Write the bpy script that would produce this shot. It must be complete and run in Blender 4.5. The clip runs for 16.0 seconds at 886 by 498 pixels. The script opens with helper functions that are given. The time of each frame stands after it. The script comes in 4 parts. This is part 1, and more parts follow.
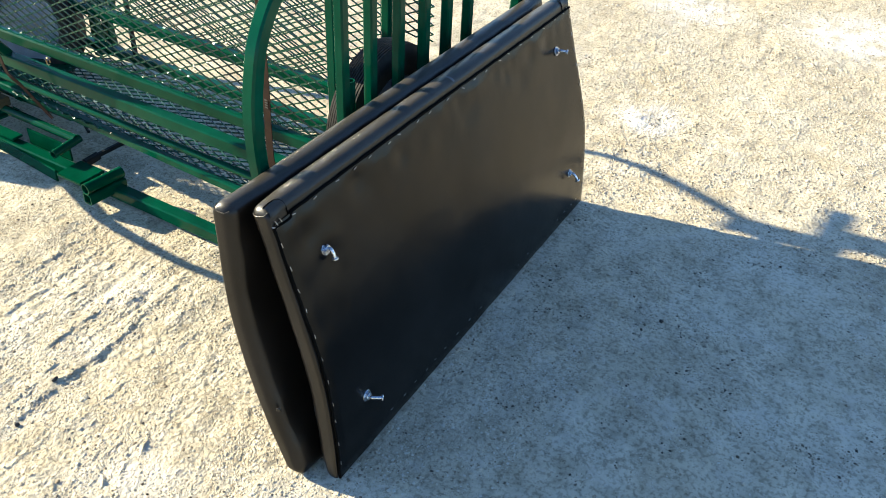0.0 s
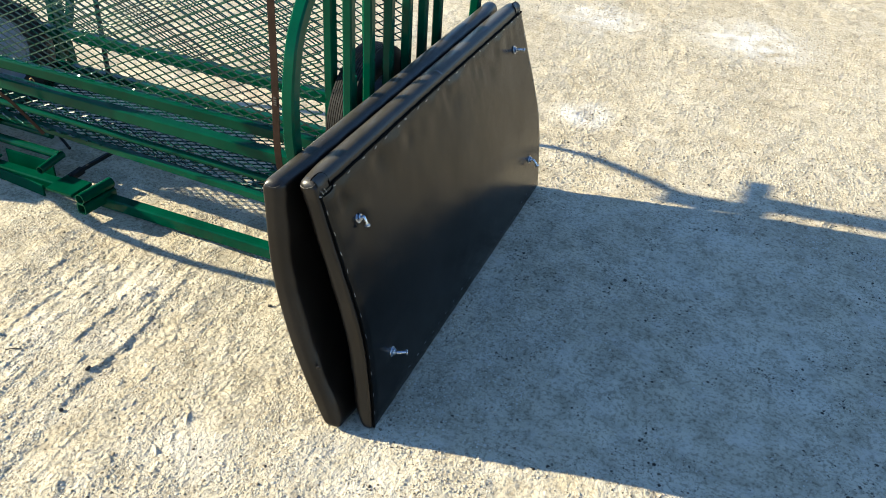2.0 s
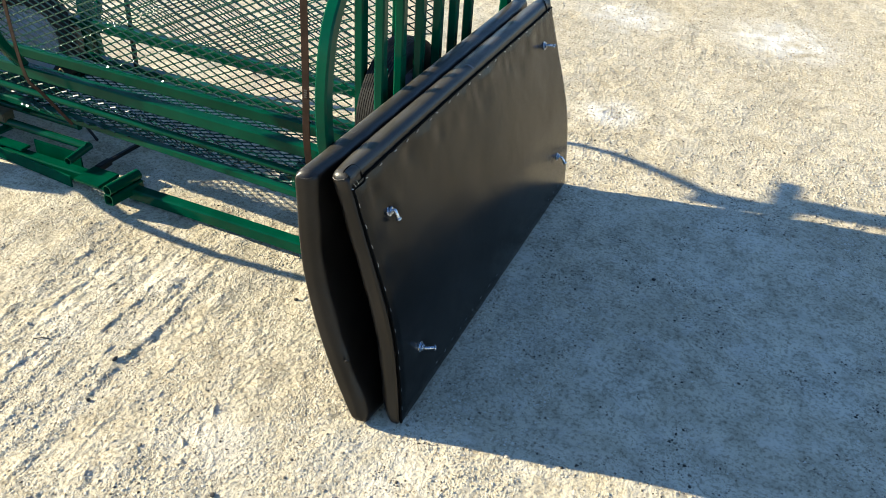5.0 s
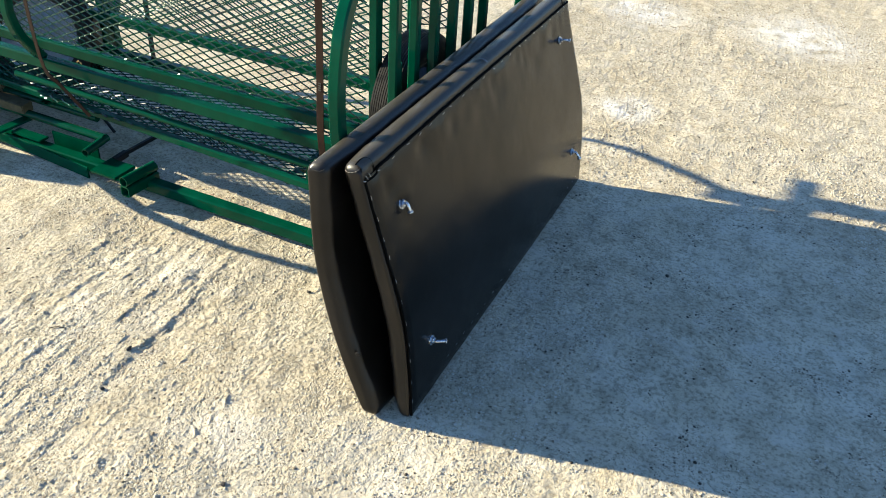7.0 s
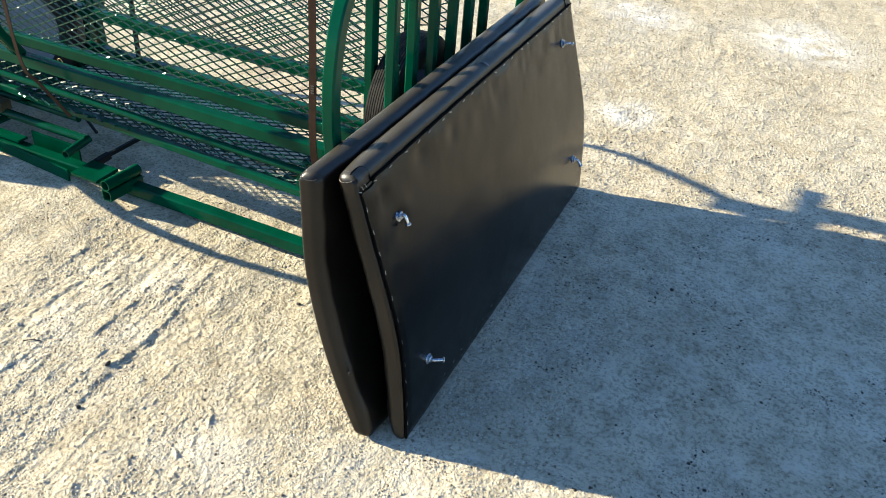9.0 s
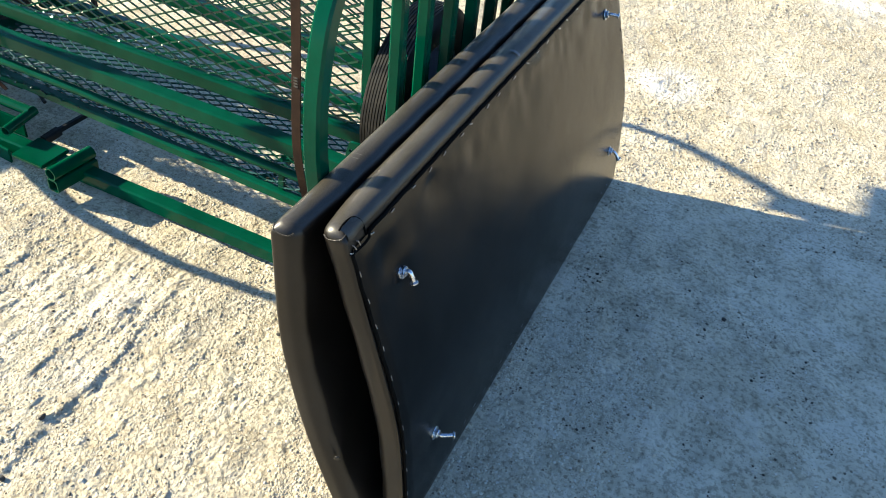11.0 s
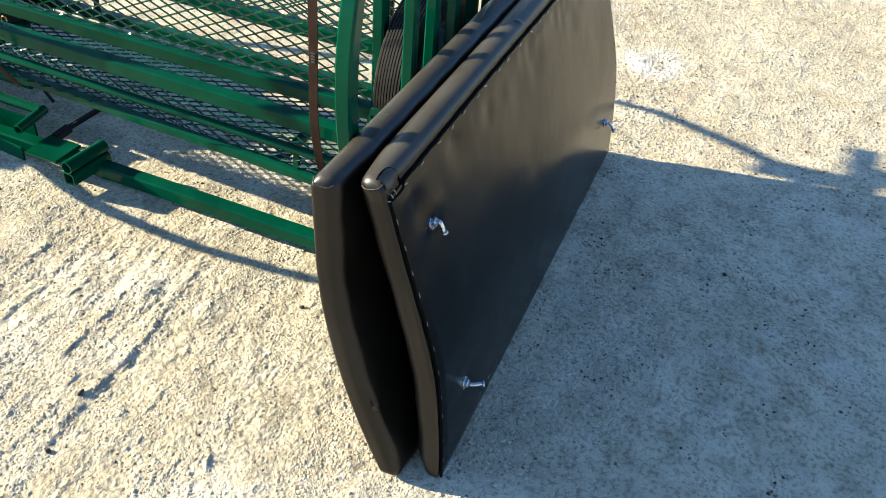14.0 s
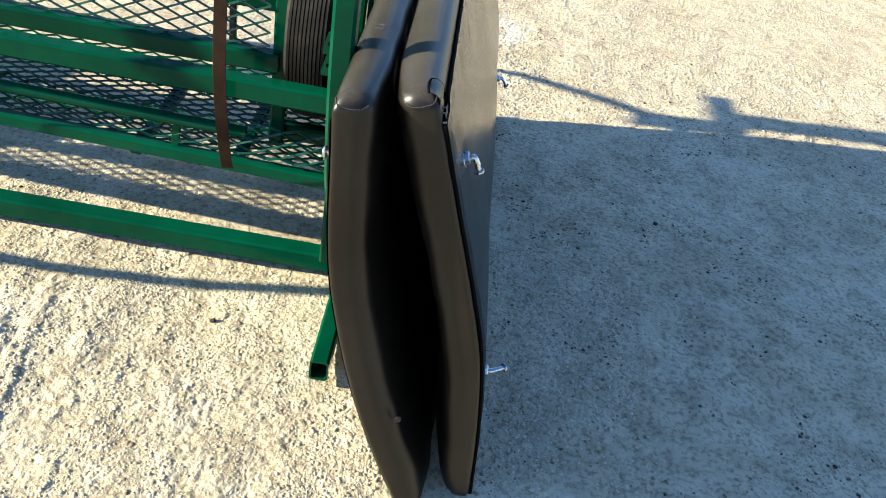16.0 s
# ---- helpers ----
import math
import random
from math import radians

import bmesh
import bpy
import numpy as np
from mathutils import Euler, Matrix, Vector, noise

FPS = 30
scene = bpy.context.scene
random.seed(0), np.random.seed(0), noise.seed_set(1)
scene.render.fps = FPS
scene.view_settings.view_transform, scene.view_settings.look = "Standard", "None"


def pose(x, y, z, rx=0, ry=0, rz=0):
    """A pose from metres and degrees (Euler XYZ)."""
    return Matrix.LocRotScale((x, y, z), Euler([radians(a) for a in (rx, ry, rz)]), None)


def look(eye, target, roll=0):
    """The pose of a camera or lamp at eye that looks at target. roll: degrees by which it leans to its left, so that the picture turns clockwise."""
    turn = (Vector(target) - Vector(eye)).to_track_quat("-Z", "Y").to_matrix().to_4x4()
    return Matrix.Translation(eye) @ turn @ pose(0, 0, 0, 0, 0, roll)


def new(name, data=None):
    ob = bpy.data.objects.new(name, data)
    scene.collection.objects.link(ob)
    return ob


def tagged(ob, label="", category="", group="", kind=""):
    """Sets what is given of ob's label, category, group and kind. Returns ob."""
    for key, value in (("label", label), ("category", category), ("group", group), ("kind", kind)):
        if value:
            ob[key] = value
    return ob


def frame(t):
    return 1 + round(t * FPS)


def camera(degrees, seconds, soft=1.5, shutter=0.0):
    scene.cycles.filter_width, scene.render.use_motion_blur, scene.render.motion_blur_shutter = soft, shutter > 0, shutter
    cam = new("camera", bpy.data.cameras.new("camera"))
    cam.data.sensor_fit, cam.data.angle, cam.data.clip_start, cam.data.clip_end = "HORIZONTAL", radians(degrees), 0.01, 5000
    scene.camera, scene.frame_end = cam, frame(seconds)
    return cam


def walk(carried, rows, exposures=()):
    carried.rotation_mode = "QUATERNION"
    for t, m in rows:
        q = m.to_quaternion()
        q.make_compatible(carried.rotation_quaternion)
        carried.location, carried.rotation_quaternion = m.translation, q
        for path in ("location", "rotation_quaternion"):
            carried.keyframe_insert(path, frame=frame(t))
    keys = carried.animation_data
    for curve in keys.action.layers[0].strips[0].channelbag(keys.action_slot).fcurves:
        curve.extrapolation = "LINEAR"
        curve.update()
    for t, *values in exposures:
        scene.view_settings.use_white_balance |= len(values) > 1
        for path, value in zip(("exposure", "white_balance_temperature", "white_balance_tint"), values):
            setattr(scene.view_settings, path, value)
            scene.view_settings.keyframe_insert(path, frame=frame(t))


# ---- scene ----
cam = camera(55.5, 16.0, soft=0.95)
PATH = [
    (0, (0.6720, -0.9000, 1.423), (-0.1000, 0.4940, 0.215), 3.1),
    (0.2, (0.7029, -0.9536, 1.427), (-0.0899, 0.4482, 0.243), 2.8),
    (0.5, (0.7460, -1.0270, 1.427), (-0.0440, 0.3830, 0.248), 2.6),
    (0.8, (0.7581, -1.0879, 1.435), (-0.0090, 0.3419, 0.266), 2.6),
    (1, (0.7350, -1.1200, 1.443), (0.0180, 0.3430, 0.284), 2.8),
    (1.5, (0.6300, -1.2070, 1.445), (0.0110, 0.3160, 0.306), 3.2),
    (2, (0.5800, -1.2500, 1.437), (0.0010, 0.2890, 0.299), 4.0),
    (2.5, (0.5680, -1.2510, 1.434), (-0.0090, 0.2870, 0.293), 4.2),
    (3, (0.5610, -1.2460, 1.432), (-0.0180, 0.2890, 0.289), 4.2),
    (3.5, (0.5550, -1.2470, 1.428), (-0.0310, 0.2860, 0.285), 4.3),
    (4, (0.5430, -1.2520, 1.418), (-0.0520, 0.2810, 0.280), 4.4),
    (6.5, (0.5580, -1.2570, 1.414), (-0.0800, 0.2510, 0.266), 3.8),
    (7, (0.5590, -1.2560, 1.413), (-0.0860, 0.2480, 0.263), 3.9),
    (7.5, (0.5570, -1.2500, 1.413), (-0.0930, 0.2590, 0.273), 3.8),
    (8, (0.5550, -1.2270, 1.415), (-0.0960, 0.2930, 0.290), 3.8),
    (8.5, (0.5380, -1.1960, 1.398), (-0.1060, 0.3210, 0.264), 3.9),
    (9, (0.5000, -1.1750, 1.379), (-0.1210, 0.3400, 0.230), 5.0),
    (9.2, (0.4940, -1.1500, 1.377), (-0.1310, 0.3550, 0.218), 5.1),
    (11.3, (0.2580, -0.7540, 1.332), (-0.2880, 0.6570, 0.024), 7.4),
    (11.5, (0.2450, -0.7490, 1.333), (-0.2970, 0.6670, 0.029), 7.7),
    (12, (0.2330, -0.7480, 1.322), (-0.3030, 0.6710, 0.018), 8.1),
    (12.5, (0.2360, -0.7540, 1.322), (-0.3020, 0.6640, 0.018), 7.9),
    (13, (0.2520, -0.7580, 1.337), (-0.2930, 0.6640, 0.040), 6.9),
    (13.5, (0.2660, -0.8170, 1.339), (-0.2430, 0.6470, 0.076), 7.0),
    (13.7, (0.2700, -0.8491, 1.337), (-0.2417, 0.6277, 0.088), 6.7),
    (14, (0.2660, -0.9200, 1.301), (-0.2520, 0.5310, 0.026), 5.3),
    (14.2, (0.2442, -0.9523, 1.277), (-0.2348, 0.4518, -0.063), 5.0),
    (14.5, (0.1870, -0.9750, 1.264), (-0.2030, 0.4690, -0.063), 7.3),
    (14.7, (0.0847, -0.9625, 1.235), (-0.1899, 0.5178, -0.081), 8.3),
    (15, (-0.0530, -0.9380, 1.181), (-0.1810, 0.5780, -0.118), 7.8),
    (15.2, (-0.0961, -0.9182, 1.158), (-0.1755, 0.6008, -0.140), 8.9),
    (15.5, (-0.1430, -0.8800, 1.079), (-0.1670, 0.6830, -0.168), 9.8),
    (15.7, (-0.1457, -0.8584, 1.032), (-0.1352, 0.7379, -0.174), 10.6),
    (16, (-0.1500, -0.8320, 0.981), (-0.0780, 0.7990, -0.175), 11.4),
]
STOPS = [(0.0, 1.86, 6280, 10), (1.5, 1.62, 6200, 10), (3.5, 1.58, 6160, 10), (7.0, 1.56, 6160, 10), (9.0, 1.62, 6180, 10), (11.5, 1.88, 6210, 10), (13.0, 1.87, 6210, 10), (14.0, 1.76, 6240, 10), (14.7, 1.57, 6210, 10), (16.0, 1.76, 6230, 10)]
walk(cam, [(t, look(eye, target, roll)) for t, eye, target, roll in PATH], STOPS)

# ---- light: low clear sun from the cart's far end, blue sky ----
SUN_DIR = Vector((1.0, 0.165, -0.372))
sun = new("sun", bpy.data.lights.new("sun", "SUN"))
sun.data.energy, sun.data.angle, sun.data.color = 5.0, radians(0.55), (1.0, 0.885, 0.612)
sun.matrix_world = look((-6, -1, 2.3), Vector((-6, -1, 2.3)) + SUN_DIR)
world = bpy.data.worlds.new("world")
scene.world = world
world.use_nodes = True
wn = world.node_tree
sky = wn.nodes.new("ShaderNodeTexSky")
sky.sky_type, sky.sun_disc = "NISHITA", False
sky.sun_elevation = math.atan2(-SUN_DIR.z, math.hypot(SUN_DIR.x, SUN_DIR.y))
sky.air_density, sky.dust_density, sky.ozone_density = 1.0, 0.1, 4.5
sky.sun_rotation = math.atan2(-SUN_DIR.x, -SUN_DIR.y)
wn.links.new(sky.outputs[0], wn.nodes["Background"].inputs[0])
wn.nodes["Background"].inputs[1].default_value = 0.086


# ---- materials ----
def material(name, base, rough=0.5, metal=0.0):
    m = bpy.data.materials.new(name)
    m.use_nodes = True
    b = m.node_tree.nodes["Principled BSDF"]
    b.inputs["Base Color"].default_value = (*base, 1)
    b.inputs["Roughness"].default_value, b.inputs["Metallic"].default_value = rough, metal
    return m, m.node_tree, b


def noise_node(nt, scale, detail=4, rough=0.6, coord="Object"):
    tc = nt.nodes.new("ShaderNodeTexCoord")
    n = nt.nodes.new("ShaderNodeTexNoise")
    n.inputs["Scale"].default_value, n.inputs["Detail"].default_value, n.inputs["Roughness"].default_value = scale, detail, rough
    nt.links.new(tc.outputs[coord], n.inputs["Vector"])
    return n


def ramp(nt, fac, stops):
    r = nt.nodes.new("ShaderNodeValToRGB")
    while len(r.color_ramp.elements) < len(stops):
        r.color_ramp.elements.new(0.5)
    for e, (p, c) in zip(r.color_ramp.elements, stops):
        e.position, e.color = p, (*c, 1)
    nt.links.new(fac, r.inputs[0])
    return r


def mix(nt, a, b, fac, kind="MIX"):
    n = nt.nodes.new("ShaderNodeMix")
    n.data_type, n.blend_type = "RGBA", kind
    for sock, v in ((n.inputs[0], fac), (n.inputs[6], a), (n.inputs[7], b)):
        if isinstance(v, bpy.types.NodeSocket):
            nt.links.new(v, sock)
        else:
            sock.default_value = v if isinstance(v, float) else (*v, 1)
    return n.outputs[2]


def bump(nt, bsdf, height, strength, distance, before=None):
    n = nt.nodes.new("ShaderNodeBump")
    n.inputs["Strength"].default_value, n.inputs["Distance"].default_value = strength, distance
    nt.links.new(height, n.inputs["Height"])
    if before:
        nt.links.new(before.outputs[0], n.inputs["Normal"])
    nt.links.new(n.outputs[0], bsdf.inputs["Normal"])
    return n


def scalar(nt, fac, lo, hi):
    n = nt.nodes.new("ShaderNodeMapRange")
    n.inputs["To Min"].default_value, n.inputs["To Max"].default_value = lo, hi
    nt.links.new(fac, n.inputs["Value"])
    return n.outputs[0]


def spot(nt, centre, radius):
    """1 at centre, falling to 0 at radius, on the ground."""
    tc = nt.nodes.new("ShaderNodeTexCoord")
    d = nt.nodes.new("ShaderNodeVectorMath")
    d.operation = "DISTANCE"
    d.inputs[1].default_value = (*centre, 0)
    nt.links.new(tc.outputs["Object"], d.inputs[0])
    r = nt.nodes.new("ShaderNodeMapRange")
    r.interpolation_type = "SMOOTHSTEP"
    for key, v in (("From Min", radius), ("From Max", radius * 0.2), ("To Min", 0.0), ("To Max", 1.0)):
        r.inputs[key].default_value = v
    nt.links.new(d.outputs["Value"], r.inputs["Value"])
    return r.outputs[0]


def times(nt, a, b):
    n = nt.nodes.new("ShaderNodeMath")
    n.operation = "MULTIPLY"
    for sock, v in zip(n.inputs, (a, b)):
        if isinstance(v, bpy.types.NodeSocket):
            nt.links.new(v, sock)
        else:
            sock.default_value = v
    return n.outputs[0]


def cells_node(nt, scale, smooth=0.5, warp=0.15):
    """Rounded lumps of one size: smoothed cells whose places are shaken by noise."""
    tc = nt.nodes.new("ShaderNodeTexCoord")
    n = nt.nodes.new("ShaderNodeTexNoise")
    n.inputs["Scale"].default_value, n.inputs["Detail"].default_value = scale * 0.7, 3
    nt.links.new(tc.outputs["Object"], n.inputs["Vector"])
    add = nt.nodes.new("ShaderNodeVectorMath")
    add.operation = "MULTIPLY_ADD"
    add.inputs[1].default_value = (warp * 8 / scale,) * 3
    nt.links.new(n.outputs["Color"], add.inputs[0])
    nt.links.new(tc.outputs["Object"], add.inputs[2])
    v = nt.nodes.new("ShaderNodeTexVoronoi")
    v.feature = "SMOOTH_F1"
    v.inputs["Scale"].default_value, v.inputs["Smoothness"].default_value = scale, smooth
    nt.links.new(add.outputs[0], v.inputs["Vector"])
    flip = nt.nodes.new("ShaderNodeMath")
    flip.operation = "SUBTRACT"
    flip.inputs[0].default_value = 1.0
    nt.links.new(v.outputs["Distance"], flip.inputs[1])
    return flip.outputs[0]


def make_sand():
    m, nt, b = material("packed_sand", (0.42, 0.36, 0.27), 0.95)
    b.inputs["Specular IOR Level"].default_value = 0.12
    big = noise_node(nt, 2.6, 6, 0.65)
    mid = noise_node(nt, 15, 6, 0.65)
    fine = noise_node(nt, 95, 4, 0.6)
    grit = noise_node(nt, 420, 3, 0.6)
    speck = noise_node(nt, 150, 2, 0.5)
    c1 = ramp(nt, big.outputs[0], [(0.32, (0.475, 0.405, 0.287)), (0.5, (0.555, 0.483, 0.357)), (0.68, (0.605, 0.545, 0.425))])
    c2 = ramp(nt, mid.outputs[0], [(0.36, (0.71, 0.70, 0.675)), (0.5, (0.97, 0.965, 0.96)), (0.64, (1.11, 1.11, 1.11))])
    # darkens the fine bump's hollows, painting in the shading of small crumbs
    c3 = ramp(nt, fine.outputs[0], [(0.38, (0.54, 0.525, 0.505)), (0.50, (0.98, 0.98, 0.98)), (0.7, (1.06, 1.06, 1.05))])
    c4 = ramp(nt, speck.outputs[0], [(0.31, (0.2, 0.17, 0.15)), (0.40, (1, 1, 1))])
    c = mix(nt, c1.outputs[0], c2.outputs[0], 0.85, "MULTIPLY")
    c = mix(nt, c, c3.outputs[0], 0.8, "MULTIPLY")
    clump = ramp(nt, noise_node(nt, 6, 5, 0.65).outputs[0], [(0.42, (0.15, 0.15, 0.15)), (0.60, (1, 1, 1))])
    c = mix(nt, c, c4.outputs[0], times(nt, clump.outputs[0], 0.6), "MULTIPLY")
    # rust-brown damp blotches and pale dusty crust
    blotch = ramp(nt, noise_node(nt, 8.5, 6, 0.7).outputs[0], [(0.56, (0, 0, 0)), (0.72, (1, 1, 1))])
    c = mix(nt, c, (0.33, 0.25, 0.16), times(nt, blotch.outputs[0], 0.25))
    dust = ramp(nt, noise_node(nt, 11, 6, 0.7).outputs[0], [(0.52, (0, 0, 0)), (0.66, (1, 1, 1))])
    c = mix(nt, c, (0.645, 0.58, 0.475), times(nt, dust.outputs[0], 0.5))
    chalk = ramp(nt, noise_node(nt, 9, 6, 0.7).outputs[0], [(0.36, (0, 0, 0)), (0.58, (1, 1, 1))])
    for centre, radius in (((0.54, 3.08), 0.42), ((-0.25, 3.0), 0.32), ((-0.02, 1.82), 0.17)):
        c = mix(nt, c, (0.72, 0.70, 0.655), times(nt, times(nt, spot(nt, centre, radius), chalk.outputs[0]), 0.85))
    for centre, radius in (((-0.80, 0.12), 0.13), ((-0.72, -0.06), 0.09), ((-0.36, -0.27), 0.16), ((-0.0, -0.19), 0.2), ((-0.9, -0.1), 0.1)):
        c = mix(nt, c, (0.68, 0.61, 0.50), times(nt, times(nt, spot(nt, centre, radius), chalk.outputs[0]), 0.7))
    nt.links.new(c, b.inputs["Base Color"])
    # lumpy bands and smooth trodden bands, drawn out along the tracks
    band = noise_node(nt, 16, 4, 0.6)
    squash = nt.nodes.new("ShaderNodeVectorMath")
    squash.operation = "MULTIPLY"
    squash.inputs[1].default_value = (1.0, 0.5, 1.0)
    nt.links.new(band.inputs["Vector"].links[0].from_socket, squash.inputs[0])
    nt.links.new(squash.outputs[0], band.inputs["Vector"])
    lumpy = ramp(nt, mix(nt, band.outputs[0], noise_node(nt, 5.5, 4, 0.6).outputs[0], 0.45), [(0.42, (0.07, 0.07, 0.07)), (0.60, (1, 1, 1))])
    round_lumps = mix(nt, cells_node(nt, 78, 0.5, 0.3), noise_node(nt, 62, 2, 0.5).outputs[0], 0.55)
    b0 = bump(nt, b, times(nt, round_lumps, scalar(nt, lumpy.outputs[0], 0.15, 1.0)), 1.0, 0.0031)
    b2 = bump(nt, b, times(nt, cells_node(nt, 150, 0.6), scalar(nt, lumpy.outputs[0], 0.25, 1.0)), 0.8, 0.0013, b0)
    b1 = bump(nt, b, fine.outputs[0], 0.8, 0.0050, b2)
    bump(nt, b, grit.outputs[0], 0.3, 0.0004, b1)
    return m


def make_stone(name, stops):
    m, nt, b = material(name, (0.4, 0.35, 0.28), 0.9)
    b.inputs["Specular IOR Level"].default_value = 0.15
    oi = nt.nodes.new("ShaderNodeNewGeometry")
    r = ramp(nt, oi.outputs["Random Per Island"], stops)
    n = noise_node(nt, 300, 3)
    nt.links.new(mix(nt, r.outputs[0], ramp(nt, n.outputs[0], [(0.3, (0.8, 0.8, 0.8)), (0.7, (1.05, 1.05, 1.05))]).outputs[0], 0.7, "MULTIPLY"), b.inputs["Base Color"])
    return m


def make_vinyl(name, base, rough, wrinkle, settled=0.0, spec=0.5):
    m, nt, b = material(name, base, rough)
    b.inputs["Specular IOR Level"].default_value = spec
    grain = noise_node(nt, 900, 2, 0.5)
    dust = noise_node(nt, 5, 6, 0.7)
    r = ramp(nt, dust.outputs[0], [(0.42, base), (0.8, tuple(min(1, c * 1.6 + 0.004) for c in base))])
    film = ramp(nt, noise_node(nt, 340, 3, 0.7).outputs[0], [(0.56, (0, 0, 0)), (0.72, (1, 1, 1))])
    worn = ramp(nt, noise_node(nt, 11, 4, 0.6).outputs[0], [(0.42, (0, 0, 0)), (0.7, (1, 1, 1))])
    c = mix(nt, r.outputs[0], tuple(min(1, v * 3 + 0.02) for v in base), times(nt, times(nt, film.outputs[0], worn.outputs[0]), 0.5))
    shine = scalar(nt, dust.outputs[0], rough - 0.06, rough + 0.10)
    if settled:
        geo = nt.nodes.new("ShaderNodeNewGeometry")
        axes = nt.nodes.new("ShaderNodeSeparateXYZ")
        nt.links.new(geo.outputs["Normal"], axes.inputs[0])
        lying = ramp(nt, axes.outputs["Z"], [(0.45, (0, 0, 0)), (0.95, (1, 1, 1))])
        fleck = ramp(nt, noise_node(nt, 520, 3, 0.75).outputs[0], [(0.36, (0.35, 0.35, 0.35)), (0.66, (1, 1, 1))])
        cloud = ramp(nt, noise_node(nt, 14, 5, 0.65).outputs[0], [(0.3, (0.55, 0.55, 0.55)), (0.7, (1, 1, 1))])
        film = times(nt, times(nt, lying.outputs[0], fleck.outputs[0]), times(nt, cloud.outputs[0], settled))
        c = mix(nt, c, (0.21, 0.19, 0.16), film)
    nt.links.new(c, b.inputs["Base Color"])
    nt.links.new(shine, b.inputs["Roughness"])
    b1 = bump(nt, b, grain.outputs[0], 0.25, 0.0006)
    slow = noise_node(nt, 7, 3, 0.5)
    bump(nt, b, slow.outputs[0], wrinkle, 0.02, b1)
    return m


def make_paint(name, base, rough=0.13, spec=0.12):
    m, nt, b = material(name, base, rough)
    b.inputs["Specular IOR Level"].default_value = spec
    n = noise_node(nt, 9, 5, 0.65)
    dirt = noise_node(nt, 55, 5, 0.7)
    c1 = ramp(nt, n.outputs[0], [(0.3, tuple(c * 0.75 for c in base)), (0.7, tuple(c * 1.25 for c in base))])
    c2 = ramp(nt, dirt.outputs[0], [(0.64, (0, 0, 0)), (0.82, (1, 1, 1))])
    c = mix(nt, c1.outputs[0], (0.16, 0.14, 0.10), mix(nt, (0, 0, 0), c2.outputs[0], 0.05))
    nt.links.new(c, b.inputs["Base Color"])
    nt.links.new(scalar(nt, dirt.outputs[0], max(0.06, rough - 0.1), rough + 0.1), b.inputs["Roughness"])
    bump(nt, b, n.outputs[0], 0.12, 0.004)
    return m


def make_rubber():
    m, nt, b = material("tyre_rubber", (0.02, 0.02, 0.021), 0.6)
    b.inputs["Specular IOR Level"].default_value = 0.25
    n = noise_node(nt, 40, 5, 0.7)
    dusty = mix(nt, n.outputs[0], noise_node(nt, 11, 5, 0.65).outputs[0], 0.6)
    r = ramp(nt, dusty, [(0.40, (0.006, 0.0056, 0.0053)), (0.54, (0.019, 0.0165, 0.0138)), (0.68, (0.060, 0.051, 0.041))])
    nt.links.new(r.outputs[0], b.inputs["Base Color"])
    bump(nt, b, n.outputs[0], 0.2, 0.002)
    return m


def make_metal(name, base, rough):
    m, nt, b = material(name, base, rough, 1.0)
    n = noise_node(nt, 120, 4, 0.6)
    nt.links.new(scalar(nt, n.outputs[0], rough - 0.1, rough + 0.2), b.inputs["Roughness"])
    return m


def make_webbing():
    m, nt, b = material("brown_webbing", (0.05, 0.024, 0.014), 0.8)
    tc = nt.nodes.new("ShaderNodeTexCoord")
    b.inputs["Specular IOR Level"].default_value = 0.12
    w = nt.nodes.new("ShaderNodeTexWave")
    w.bands_direction = "Z"
    w.inputs["Scale"].default_value = 220
    nt.links.new(tc.outputs["Object"], w.inputs["Vector"])
    n = noise_node(nt, 30, 4)
    r = ramp(nt, n.outputs[0], [(0.3, (0.023, 0.0122, 0.0078)), (0.7, (0.040, 0.0212, 0.013))])
    nt.links.new(r.outputs[0], b.inputs["Base Color"])
    bump(nt, b, w.outputs[0], 0.3, 0.0006)
    return m


SAND = make_sand()
STONE = make_stone("grit_stone", [(0.0, (0.12, 0.095, 0.07)), (0.03, (0.26, 0.205, 0.14)), (0.2, (0.42, 0.358, 0.258)), (0.7, (0.52, 0.458, 0.345)), (1.0, (0.62, 0.57, 0.465))])
# pebbles whose dark tones also paint the shaded crevices between crumbs
SHADED_PEBBLE = make_stone("shaded_pebble_stone", [(0.0, (0.035, 0.03, 0.026)), (0.3, (0.12, 0.10, 0.078)), (0.45, (0.27, 0.23, 0.17)), (0.8, (0.38, 0.33, 0.25)), (1.0, (0.50, 0.45, 0.37))])
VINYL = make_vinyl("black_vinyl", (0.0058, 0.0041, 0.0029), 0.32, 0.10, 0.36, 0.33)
BACKING = make_vinyl("black_backing_vinyl", (0.0020, 0.0017, 0.0015), 0.2, 0.12, 0.0, 0.21)
GREEN = make_paint("green_enamel", (0.0008, 0.050, 0.0255))
MESH_GREEN = make_paint("green_mesh_paint", (0.0008, 0.035, 0.018), 0.16, 0.45)
RUBBER, ZINC = make_rubber(), make_metal("zinc_plated_steel", (0.55, 0.58, 0.63), 0.22)
STAPLE = make_metal("staple_steel", (0.30, 0.30, 0.30), 0.35)
WEB = make_webbing()
RIM = make_paint("pale_grey_rim_paint", (0.30, 0.33, 0.38), 0.45)
BLACK = make_paint("black_steel_paint", (0.015, 0.016, 0.017), 0.4)


